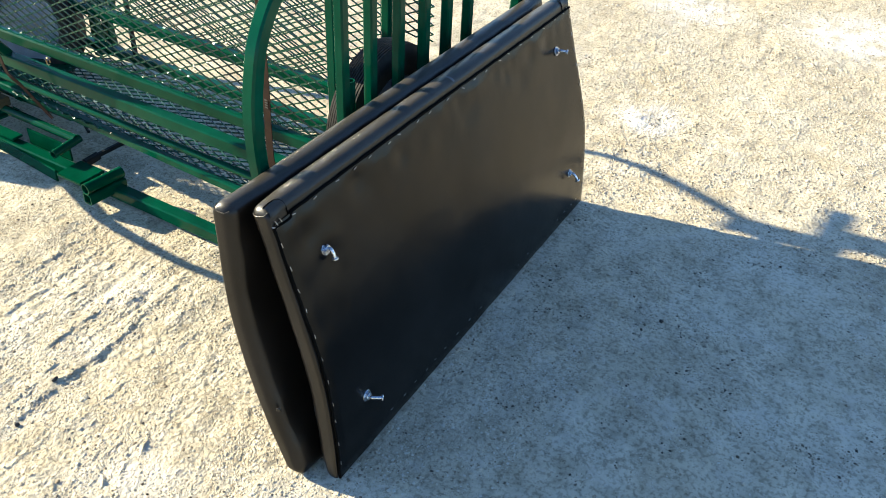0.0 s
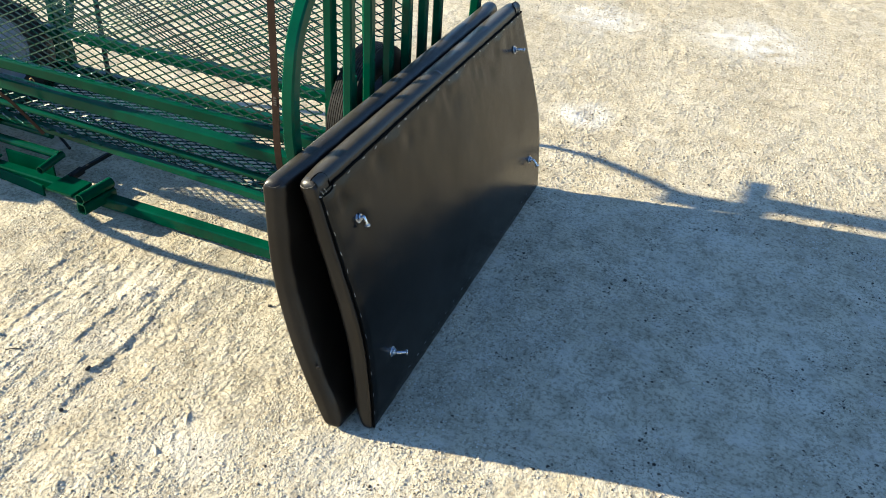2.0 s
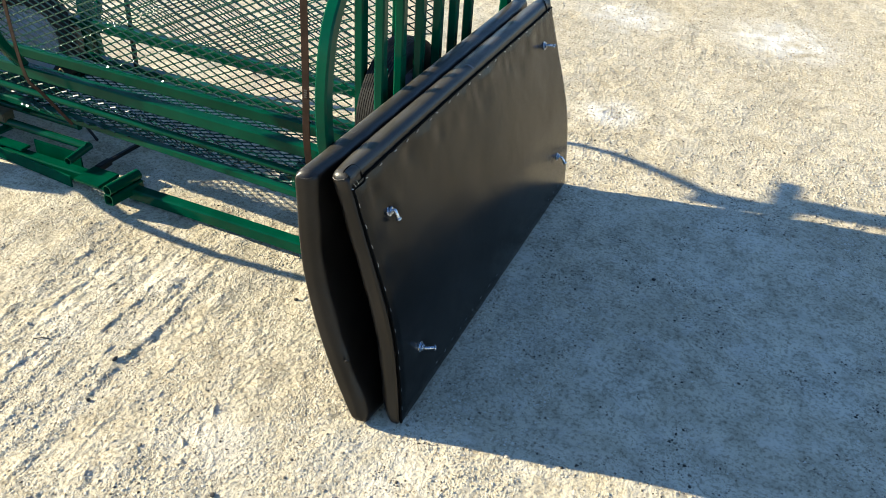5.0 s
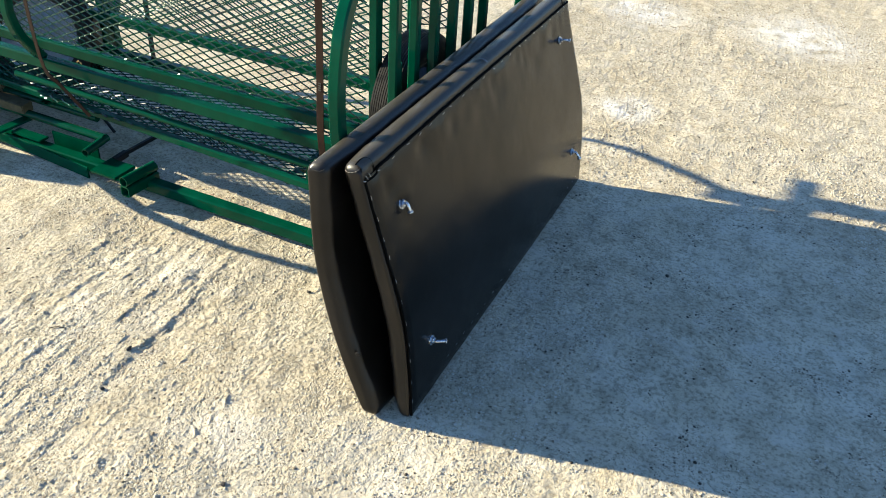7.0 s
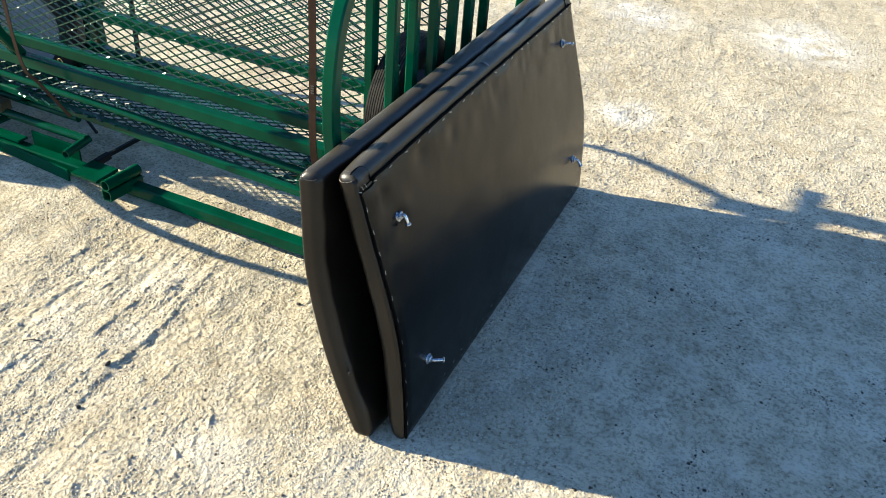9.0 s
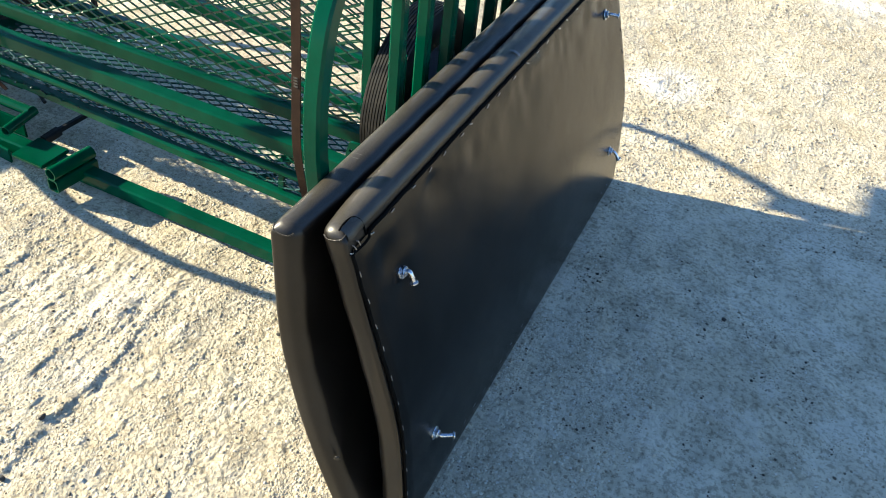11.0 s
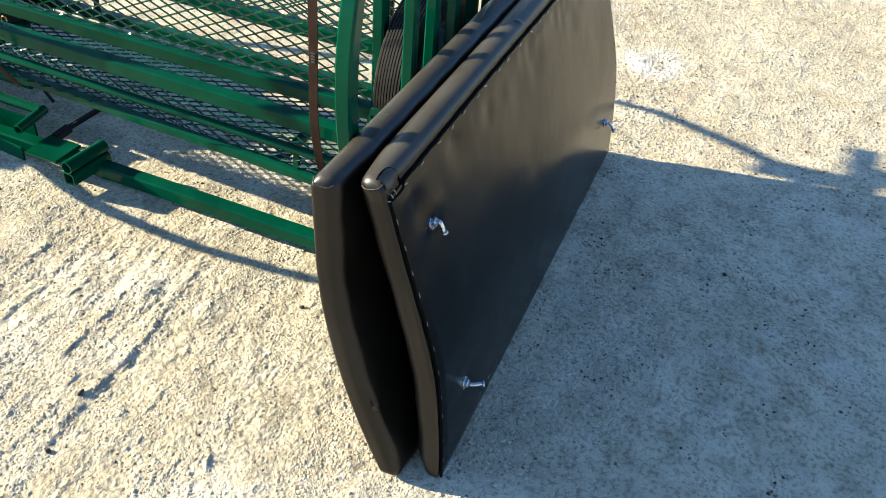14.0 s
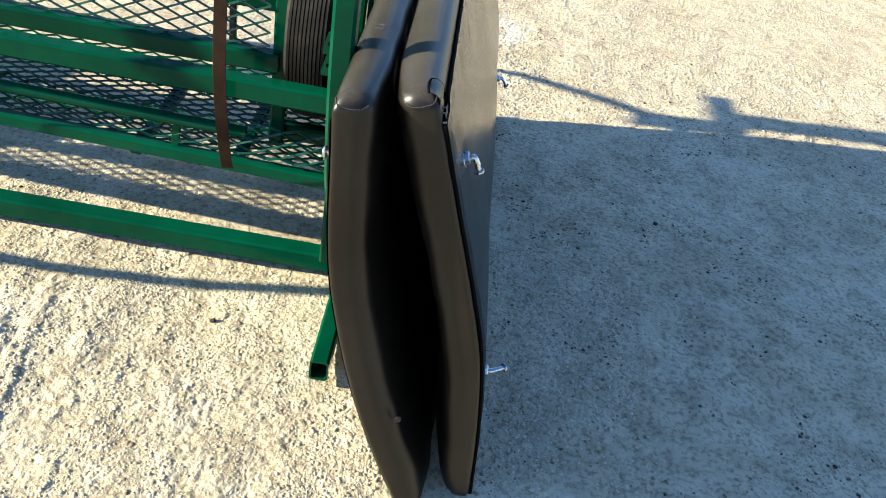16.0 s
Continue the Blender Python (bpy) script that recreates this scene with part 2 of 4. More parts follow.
# ---- mesh helpers ----
def part(name, bm, mat, parent=None, label="", smooth=True):
    me = bpy.data.meshes.new(name)
    bmesh.ops.recalc_face_normals(bm, faces=bm.faces)
    bm.to_mesh(me)
    bm.free()
    me.materials.append(mat)
    if smooth:
        for p in me.polygons:
            p.use_smooth = True
        me.set_sharp_from_angle(angle=radians(38))
    ob = new(name, me)
    if parent:
        adopt(ob, parent)
    return tagged(ob, label)


def adopt(ob, parent):
    ob.parent = parent
    ob.matrix_parent_inverse = Matrix.Translation(-parent.location)


def thing(name, at, label, category, group="", kind=""):
    ob = new(name)
    ob.empty_display_size = 0.1
    ob.location = at
    return tagged(ob, label, category, group, kind)


def profile_square(w, h, b=0.004):
    x, y = w / 2, h / 2
    return [(x, -y + b), (x, y - b), (x - b, y), (-x + b, y), (-x, y - b), (-x, -y + b), (-x + b, -y), (x - b, -y)]


def profile_round(r, n=14):
    return [(r * math.cos(2 * math.pi * k / n), r * math.sin(2 * math.pi * k / n)) for k in range(n)]


def sweep(bm, pts, profile, ref=(0, 0, 1), closed=False, hollow=0.0):
    """A bar along pts with that profile; hollow: wall thickness of an open tube end."""
    pts, ref = [Vector(p) for p in pts], Vector(ref)
    rings, n = [], len(pts)
    for k, p in enumerate(pts):
        a = pts[(k - 1) % n] if closed or k else p
        c = pts[(k + 1) % n] if closed or k < n - 1 else p
        t = (c - a).normalized()
        side = t.cross(ref).normalized()
        up = side.cross(t)
        stretch = 1.0
        if 0 < k < n - 1 or closed:
            stretch = 1 / max(0.5, math.cos(0.5 * (p - a).angle(c - p)))
        rings.append((p, side * stretch, up * 1.0, t))
    loops = [[bm.verts.new(p + s * x + u * y) for x, y in profile] for p, s, u, t in rings]
    m = len(profile)
    for k in range(n if closed else n - 1):
        a, b = loops[k], loops[(k + 1) % n]
        for j in range(m):
            bm.faces.new((a[j], a[(j + 1) % m], b[(j + 1) % m], b[j]))
    if not closed:
        for (p, s, u, t), loop, sign in ((rings[0], loops[0], 1), (rings[-1], loops[-1], -1)):
            if hollow:
                w = max(abs(x) for x, y in profile)
                f = 1 - hollow / w
                inner = [bm.verts.new(p + s * x * f + u * y * f) for x, y in profile]
                deep = [bm.verts.new(p + s * x * f + u * y * f + t * sign * 0.05) for x, y in profile]
                for j in range(m):
                    q = (j + 1) % m
                    bm.faces.new((loop[j], loop[q], inner[q], inner[j]))
                    bm.faces.new((inner[j], inner[q], deep[q], deep[j]))
                bm.faces.new(deep)
            else:
                bm.faces.new(loop)
    return bm


def bar(name, pts, w, h, mat, parent, label="", ref=(0, 0, 1), hollow=0.0, rnd=False):
    bm = bmesh.new()
    sweep(bm, pts, profile_round(w / 2) if rnd else profile_square(w, h, min(0.004, w * 0.15)), ref, False, hollow)
    return part(name, bm, mat, parent, label)


def block(bm, lo, hi, bevel=0.002):
    c = [(a + b) / 2 for a, b in zip(lo, hi)]
    d = [b - a for a, b in zip(lo, hi)]
    made = bmesh.ops.create_cube(bm, size=1, matrix=Matrix.Translation(c) @ Matrix.Diagonal((*d, 1)))
    edges = list({e for v in made["verts"] for e in v.link_edges})
    if bevel:
        bmesh.ops.bevel(bm, geom=edges, offset=bevel, segments=2, affect="EDGES")
    return bm


def smooth_path(pts, steps=6):
    """A rounded line through pts (Catmull-Rom)."""
    pts = [Vector(p) for p in pts]
    ext = [pts[0] * 2 - pts[1], *pts, pts[-1] * 2 - pts[-2]]
    out = []
    for k in range(1, len(ext) - 2):
        a, b, c, d = ext[k - 1:k + 3]
        for s in range(steps):
            t = s / steps
            out.append(0.5 * (2 * b + (c - a) * t + (2 * a - 5 * b + 4 * c - d) * t * t + (3 * b - a - 3 * c + d) * t ** 3))
    return out + [pts[-1]]


def cyl(bm, p, axis, r, length, n=14, bevel=0.0):
    p, axis = Vector(p), Vector(axis).normalized()
    ref = Vector((0, 0, 1)) if abs(axis.z) < 0.9 else Vector((1, 0, 0))
    if bevel:
        side = axis.cross(ref).normalized()
        up = side.cross(axis)
        rings = [(0, r - bevel), (bevel, r), (length - bevel, r), (length, r - bevel)]
        loops = [[bm.verts.new(p + axis * d + (side * math.cos(2 * math.pi * k / n) + up * math.sin(2 * math.pi * k / n)) * q) for k in range(n)] for d, q in rings]
        for a, b in zip(loops, loops[1:]):
            for j in range(n):
                bm.faces.new((a[j], a[(j + 1) % n], b[(j + 1) % n], b[j]))
        bm.faces.new(loops[0]), bm.faces.new(loops[-1])
        return bm
    return sweep(bm, [p, p + axis * length], profile_round(r, n), ref)


KNUCKLE = 0.66


def expanded(name, origin, u, v, lu, lv, parent, label, lean, lwd=0.050, swd=0.0235, strand=0.0036, thick=0.0023):
    """Expanded metal: zigzag strands that touch at the knuckles, each stretch turned by lean about its own line."""
    origin, u, v = np.array(origin, float), np.array(u, float), np.array(v, float)
    u, v = u / np.linalg.norm(u), v / np.linalg.norm(v)
    w = np.cross(u, v)
    nu, nv = int(lu / (lwd / 2)), int(lv / (swd / 2))
    i = np.arange(nu + 1)
    verts, faces = [], []
    box = ((1, 1), (-1, 1), (-1, -1), (1, -1))
    for j in range(nv + 1):
        vv = (j * swd / 2 + swd / 4 * np.cos(np.pi * (i + j))).clip(0, lv)
        p = origin + np.outer(i * lwd / 2, u) + np.outer(vv, v) + np.outer(0.0008 * np.cos(np.pi * (i + j)), w)
        d = p[1:] - p[:-1]
        d = d / np.linalg.norm(d, axis=1)[:, None]
        across = np.cross(w, d)
        a = across * math.cos(lean) + w * math.sin(lean)
        b = w * math.cos(lean) - across * math.sin(lean)
        for q in range(nu):
            s0 = len(verts)
            for end in (p[q] - d[q] * 0.0015, p[q + 1] + d[q] * 0.0015):
                for sa, sb in box:
                    verts.append(tuple(end + a[q] * sa * strand / 2 + b[q] * sb * thick / 2))
            faces.extend((s0 + e, s0 + (e + 1) % 4, s0 + 4 + (e + 1) % 4, s0 + 4 + e) for e in range(4))
        for q in range((j + 1) % 2, nu, 2):   # the wider twisted knuckle where two strands meet
            s0 = len(verts)
            turn = math.copysign(KNUCKLE, lean) + 0.4 * math.sin(q * 12.9 + j * 78.2)
            ka, kb = v * math.cos(turn) + w * math.sin(turn), w * math.cos(turn) - v * math.sin(turn)
            ku, kb = u * 0.975 + kb * 0.22, kb * 0.975 - u * 0.22
            for du in (-0.005, 0.005):
                for sa, sb in box:
                    verts.append(tuple(p[q] + ku * du + ka * sa * strand * 0.6 + kb * sb * thick * 0.55))
            faces.extend((s0 + e, s0 + (e + 1) % 4, s0 + 4 + (e + 1) % 4, s0 + 4 + e) for e in range(4))
            faces.extend(((s0, s0 + 1, s0 + 2, s0 + 3), (s0 + 7, s0 + 6, s0 + 5, s0 + 4)))
    me = bpy.data.meshes.new(name)
    me.from_pydata(verts, [], faces)
    me.materials.append(MESH_GREEN)
    ob = new(name, me)
    adopt(ob, parent)
    return tagged(ob, label, kind="stuff")


# ---- ground ----
def lattice(rng, x, y, scale):
    """Smooth random heights at that scale, -1 to 1."""
    t = rng.uniform(-1, 1, (256, 256))
    fx, fy = x / scale + 400, y / scale + 400
    ix, iy = np.floor(fx).astype(int), np.floor(fy).astype(int)
    ax, ay = fx - ix, fy - iy
    ax, ay = ax * ax * (3 - 2 * ax), ay * ay * (3 - 2 * ay)
    g = lambda a, b: t[a % 256, b % 256]
    return (g(ix, iy) * (1 - ax) + g(ix + 1, iy) * ax) * (1 - ay) + (g(ix, iy + 1) * (1 - ax) + g(ix + 1, iy + 1) * ax) * ay


def ground_height(x, y):
    rng = np.random.default_rng(5)
    h = 0.006 * lattice(rng, x, y, 0.45) + 0.003 * lattice(rng, x, y, 0.13)
    rough = np.clip(0.5 + 0.9 * lattice(rng, x, y, 0.5), 0.25, 1.2)
    # packed crumbs: patches of small sharp lumps between smoother crusts
    side = x + 0.09 * y
    near = np.clip((0.42 - y) / 0.2, 0, 1) * np.clip((y + 0.9) / 0.2, 0, 1) * np.clip((-0.28 - x) / 0.1, 0, 1)
    coarse = np.clip(lattice(rng, x, y, 0.014) + 0.4 * lattice(rng, x, y, 0.008), 0, 1.2)
    crumb = lattice(rng, x, y, 0.009)
    streak = lattice(rng, side, y * 0.2, 0.007) + 0.6 * lattice(rng, side, y * 0.3, 0.012)
    far = 1 + 0.3 * np.clip((y - 1.25) / 0.6, 0, 1)
    patch = np.clip(0.8 + 0.5 * lattice(rng, x, y, 0.08) + 0.4 * lattice(rng, x, y, 0.03), 0.4, 1.4)
    crust = np.clip(1 - np.abs(lattice(rng, x, y, 0.034) + 0.35 * lattice(rng, x, y, 0.011)) / 0.2, 0, 1) * np.clip(0.2 + 1.2 * lattice(rng, x, y, 0.2), 0, 1)
    clod = np.clip(lattice(rng, x, y, 0.022) - 0.45, 0, 1) * np.clip(0.1 + 1.3 * lattice(rng, x, y, 0.25), 0, 1)
    h = h + np.clip((1.3 - y) / 0.4, 0, 1) * (0.0013 * crust + 0.0035 * clod)
    h = h + 0.0018 * lattice(rng, x, y, 0.045) + 0.0007 * lattice(rng, x, y, 0.021) * rough + far * patch * (0.0011 * rough * coarse + 0.0006 * crumb) + 0.0008 * near * streak * patch * np.clip(0.5 + lattice(rng, x, y, 0.05), 0.1, 1.2)
    # wheel tracks: shallow grooves with a thrown-up lip, nearly along y
    wander = 0.012 * lattice(rng, y * 0 + 3.3, y, 0.16) + 0.007 * lattice(rng, x, y, 0.035) + 0.006 * lattice(rng, x, y, 0.013)
    for centre, depth, width in ((-0.69, 0.0042, 0.005), (-0.74, 0.002, 0.005), (-0.795, 0.005, 0.0045), (-0.86, 0.002, 0.006), (-0.90, 0.003, 0.006), (-0.945, 0.002, 0.005), (-0.977, 0.0045, 0.005), (-1.03, 0.004, 0.0045), (-1.07, 0.002, 0.005), (-1.12, 0.003, 0.007)):
        q = (side - centre - wander) / width
        broken = np.clip(0.5 + 0.8 * lattice(rng, x * 0.3, y, 0.07), 0, 1.2) * np.clip(0.55 + 0.9 * lattice(rng, x, y, 0.011), 0.05, 1.3)
        h = h + 0.24 * near * depth * broken * (np.exp(-(q + 1.6) ** 2) * 0.9 - np.exp(-q ** 2))
    # soft berms pushed up beside the tracks
    for centre, lift in ((-0.712, 0.0036), (-0.765, 0.0020), (-0.82, 0.0036), (-0.868, 0.0022), (-0.925, 0.0028), (-0.965, 0.0022), (-1.0, 0.0032), (-0.63, 0.0018), (-1.08, 0.0028)):
        q = side - centre - wander
        h = h + 1.15 * near * lift * np.exp(-(q / np.where(q < 0, 0.017, 0.006)) ** 2) * np.clip(0.75 + 0.5 * lattice(rng, x * 0.4, y, 0.2), 0.2, 1.1) * np.clip(0.75 + 0.6 * lattice(rng, x, y, 0.02), 0.3, 1.2)
    # lug prints: a broken honeycomb of thin ridges
    u, v = (side + 0.5) / 0.075, y / 0.065
    hexa = np.abs(np.sin(math.pi * u) * np.cos(math.pi * v) + 0.45 * np.sin(math.pi * (u + v)))
    zone = np.exp(-((side + 0.49) / 0.15) ** 4) * np.clip((0.05 - y) / 0.2, 0, 1) * np.clip(0.45 + lattice(rng, x, y, 0.11), 0, 1) * np.clip(0.7 + 0.7 * lattice(rng, x, y, 0.014), 0, 1.3)
    h = h + 0.0034 * zone * np.exp(-(hexa / 0.13) ** 2)
    # scuffs and hollows
    for cx, cy, r, d in ((-0.763, 0.147, 0.018, 0.004), (-0.80, 0.12, 0.03, -0.006), (-0.76, -0.189, 0.014, 0.003), (-0.05, 1.79, 0.05, -0.006), (0.0, 2.12, 0.08, -0.004), (0.23, 2.68, 0.12, -0.007), (0.40, 2.72, 0.15, -0.006), (-1.0, 0.05, 0.03, 0.006)):
        h = h - d * np.exp(-((x - cx) ** 2 + (y - cy) ** 2) / r ** 2) * (1 + 0.5 * lattice(rng, x, y, 0.03))
    return h


def build_ground():
    fine_x = np.concatenate([np.arange(-2.3, -1.45, 0.014), np.arange(-1.45, -1.05, 0.006), np.arange(-1.05, 0.0, 0.0032), np.arange(0.0, 0.1, 0.005), np.arange(0.1, 1.1, 0.007), np.arange(1.1, 1.9, 0.012)])
    fine_y = np.concatenate([np.arange(-0.72, -0.6, 0.006), np.arange(-0.6, 0.42, 0.0032), np.arange(0.42, 1.7, 0.0085), np.arange(1.7, 2.6, 0.010), np.arange(2.6, 4.4, 0.016)])
    grow = np.cumsum(0.0105 * 1.25 ** np.arange(1, 46))
    grow = grow[grow < 900]
    xs = np.concatenate([fine_x[0] - grow[::-1], fine_x, fine_x[-1] + grow])
    ys = np.concatenate([fine_y[0] - grow[::-1], fine_y, fine_y[-1] + grow])
    gx, gy = np.meshgrid(xs, ys, indexing="ij")
    h = ground_height(gx, gy)
    verts = np.stack([gx, gy, h], -1).reshape(-1, 3)
    nx, ny = len(xs), len(ys)
    k = (np.arange(nx - 1)[:, None] * ny + np.arange(ny - 1)[None, :]).ravel()
    faces = np.stack([k, k + ny, k + ny + 1, k + 1], -1)
    me = bpy.data.meshes.new("ground")
    me.vertices.add(len(verts))
    me.vertices.foreach_set("co", verts.ravel())
    me.loops.add(faces.size)
    me.loops.foreach_set("vertex_index", faces.ravel())
    me.polygons.add(len(faces))
    me.polygons.foreach_set("loop_start", np.arange(0, faces.size, 4))
    me.polygons.foreach_set("use_smooth", np.ones(len(faces), bool))
    me.update(calc_edges=True)
    me.materials.append(SAND)
    return tagged(new("ground", me), "pale packed sand and grit with tyre tracks", "ground", kind="structure")


build_ground()


def flat_mesh(name, v, f, mat):
    """A mesh of triangles from arrays of points and corners."""
    me = bpy.data.meshes.new(name)
    me.vertices.add(len(v))
    me.vertices.foreach_set("co", v.ravel())
    me.loops.add(f.size)
    me.loops.foreach_set("vertex_index", f.ravel())
    me.polygons.add(len(f))
    me.polygons.foreach_set("loop_start", np.arange(0, f.size, 3))
    me.update(calc_edges=True)
    me.materials.append(mat)
    return me


def spread(rng, count, area, density):
    """Random places, kept where density allows."""
    x, y = rng.uniform(area[0], area[1], count), rng.uniform(area[2], area[3], count)
    keep = rng.random(count) < density(x, y)
    return x[keep], y[keep]


LUMP = np.array([(0, 0, 1), (0.9, 0, 0.35), (0.28, 0.85, 0.35), (-0.73, 0.53, 0.35), (-0.73, -0.53, 0.35), (0.28, -0.85, 0.35), (0.73, 0.53, -0.5), (-0.28, 0.85, -0.5), (-0.9, 0, -0.5), (-0.28, -0.85, -0.5), (0.73, -0.53, -0.5)])
LUMP_TRI = np.array([(0, 1, 2), (0, 2, 3), (0, 3, 4), (0, 4, 5), (0, 5, 1), (1, 6, 2), (2, 6, 7), (2, 7, 3), (3, 7, 8), (3, 8, 4), (4, 8, 9), (4, 9, 5), (5, 9, 10), (5, 10, 1), (1, 10, 6)])
CRUMB = np.array([(0.52, 0, 0.8), (-0.26, 0.45, 0.7), (-0.26, -0.45, 0.75), (1, 0, -0.3), (0.31, 0.95, -0.3), (-0.81, 0.59, -0.3), (-0.81, -0.59, -0.3), (0.31, -0.95, -0.3)])
CRUMB_TRI = np.array([(0, 1, 2), (0, 3, 4), (0, 4, 1), (1, 4, 5), (1, 5, 2), (2, 5, 6), (2, 6, 7), (2, 7, 0), (0, 7, 3)])


def scatter(count, sizes, area, name, label, seed, density, shape=CRUMB, tri=CRUMB_TRI, sink=0.1, mat=None, rise=(0.5, 0.95), rounded=False):
    """Loose grit pressed a little into the sand: one mesh of small lumps."""
    rng = np.random.default_rng(seed)
    x, y = spread(rng, count, area, density)
    count = len(x)
    r = sizes[0] * (sizes[1] / sizes[0]) ** (rng.random(count) ** 2.2)
    z = ground_height(x, y) - r * sink
    a = rng.uniform(0, 6.28, count)
    lump = shape[None] * (1 + rng.uniform(-0.3, 0.3, (count, len(shape), 1)))
    lump = lump * r[:, None, None] * np.stack([rng.uniform(0.8, 1.45, count), np.ones(count), rng.uniform(*rise, count)], -1)[:, None]
    ca, sa = np.cos(a)[:, None], np.sin(a)[:, None]
    v = np.stack([lump[..., 0] * ca - lump[..., 1] * sa + x[:, None], lump[..., 0] * sa + lump[..., 1] * ca + y[:, None], lump[..., 2] + z[:, None]], -1).reshape(-1, 3)
    f = (tri[None] + (np.arange(count) * len(shape))[:, None, None]).reshape(-1, 3)
    me = flat_mesh(name, v, f, mat or STONE)
    if rounded:
        me.polygons.foreach_set("use_smooth", np.ones(len(f), bool))
    return tagged(new(name, me), label, "gravel", kind="stuff")


def patchy(base, wide, fine, scale=0.14, seed=31):
    """Grit gathered in patches: a density from two sizes of random cells."""
    def density(x, y):
        rng = np.random.default_rng(seed)
        return base + wide * lattice(rng, x, y, scale) + fine * lattice(rng, x, y, scale * 0.27)
    return density


def tracked(x, y):
    """Crumbs in rows along the wheel tracks, few on the smooth crust between."""
    rng = np.random.default_rng(33)
    side = x + 0.09 * y
    return 0.36 + 0.4 * lattice(rng, side, y * 0.22, 0.028) + 0.3 * lattice(rng, x, y, 0.05) + 0.2 * lattice(rng, x, y, 0.2)


def far_field(x, y):
    """Coarse grit, thickest round the chalky patch."""
    rng = np.random.default_rng(35)
    ring = np.exp(-((np.hypot(x - 0.50, (y - 3.0) * 0.8) - 0.36) / 0.14) ** 2)
    chalk = np.exp(-(np.hypot(x - 0.50, y - 3.05) / 0.26) ** 4)
    return 0.42 + 0.4 * lattice(rng, x, y, 0.24) + 0.3 * lattice(rng, x, y, 0.07) + 0.5 * ring - 0.4 * chalk


GRIT = "loose pale grit lying on packed sand"
scatter(150000, (0.0014, 0.0046), (-1.35, 0.3, -0.7, 0.6), "gravel", GRIT, 11, tracked, sink=0.0, rise=(0.22, 0.50), rounded=True)
scatter(100000, (0.0011, 0.0042), (0.0, 1.5, -0.4, 1.4), "gravel", GRIT, 16, patchy(0.16, 0.5, 0.7), rise=(0.5, 0.9))
scatter(26000, (0.0012, 0.0034), (-1.8, 0.0, 0.5, 2.0), "gravel", GRIT, 17, patchy(0.25, 0.3, 0.3))
scatter(170000, (0.0015, 0.0062), (-0.6, 1.9, 1.2, 4.2), "gravel", GRIT, 12, far_field, rise=(0.5, 0.95))
PEBBLES = "scattered small dusty pebbles lying on packed sand"
# thick in the cushions' shade, dark stones standing for crevices there
scatter(52000, (0.0011, 0.0044), (0.0, 1.5, -0.3, 1.9), "pebbles", PEBBLES, 13, patchy(-0.16, 0.6, 0.9, 0.13), LUMP, LUMP_TRI, 0.05, SHADED_PEBBLE)
scatter(3000, (0.0018, 0.0050), (-1.3, 0.02, -0.65, 1.9), "pebbles", PEBBLES, 15, patchy(0.2, 0.3, 0.3), LUMP, LUMP_TRI, 0.15, SHADED_PEBBLE)

# ---- the green cart ----
cart = thing("steel_cart", (-1.0, 0.6, 0), "green-painted steel cart frame with expanded metal panels standing on sand", "cart")

# ground frame
bar("ground_rail", [(-1.95, 0.415, 0.030), (-0.26, 0.415, 0.030)], 0.038, 0.038, GREEN, cart)
bar("cross_tube", [(-0.262, 0.124, 0.03), (-0.262, 1.22, 0.03)], 0.03, 0.04, GREEN, cart, hollow=0.003)

# side rails
bar("side_rail", [(-2.0, 0.412, 0.356), (-0.283, 0.402, 0.354)], 0.032, 0.036, GREEN, cart)
bar("side_rail", [(-2.0, 0.515, 0.355), (-0.43, 0.515, 0.355)], 0.032, 0.034, GREEN, cart)
bar("lower_rail", [(-2.0, 0.495, 0.190), (-0.30, 0.424, 0.190)], 0.024, 0.024, GREEN, cart)
bar("inner_bar", [(-1.64, 0.42, 0.279), (-0.465, 0.437, 0.252)], 0.022, 0.022, GREEN, cart, rnd=True, hollow=0.002)
bar("stand_off", [(-0.588, 0.438, 0.205), (-0.585, 0.438, 0.246)], 0.008, 0.014, GREEN, cart, ref=(1, 0, 0))
bar("floor_rail", [(-2.0, 0.80, 0.225), (-0.45, 0.80, 0.225)], 0.03, 0.03, GREEN, cart)
bar("side_rail", [(-2.0, 0.79, 0.355), (-0.43, 0.79, 0.355)], 0.032, 0.034, GREEN, cart)
bar("post", [(-0.430, 0.53, 0.19), (-0.430, 0.53, 1.05)], 0.026, 0.03, GREEN, cart, ref=(0, 1, 0))
bar("post", [(-0.455, 0.785, 0.19), (-0.455, 0.785, 1.05)], 0.026, 0.026, GREEN, cart, ref=(0, 1, 0))


def hoop(x, side):
    """A bent square-tube end frame; side: its near leg, from the ground to the crown."""
    near = [(x, y, z) for y, z in side]
    pts = near + [(x, 1.22 - y, z) for x, y, z in reversed(near[:-1])]
    return bar("end_hoop", smooth_path(pts, 5), 0.030, 0.028, GREEN, cart, ref=(1, 0, 0))


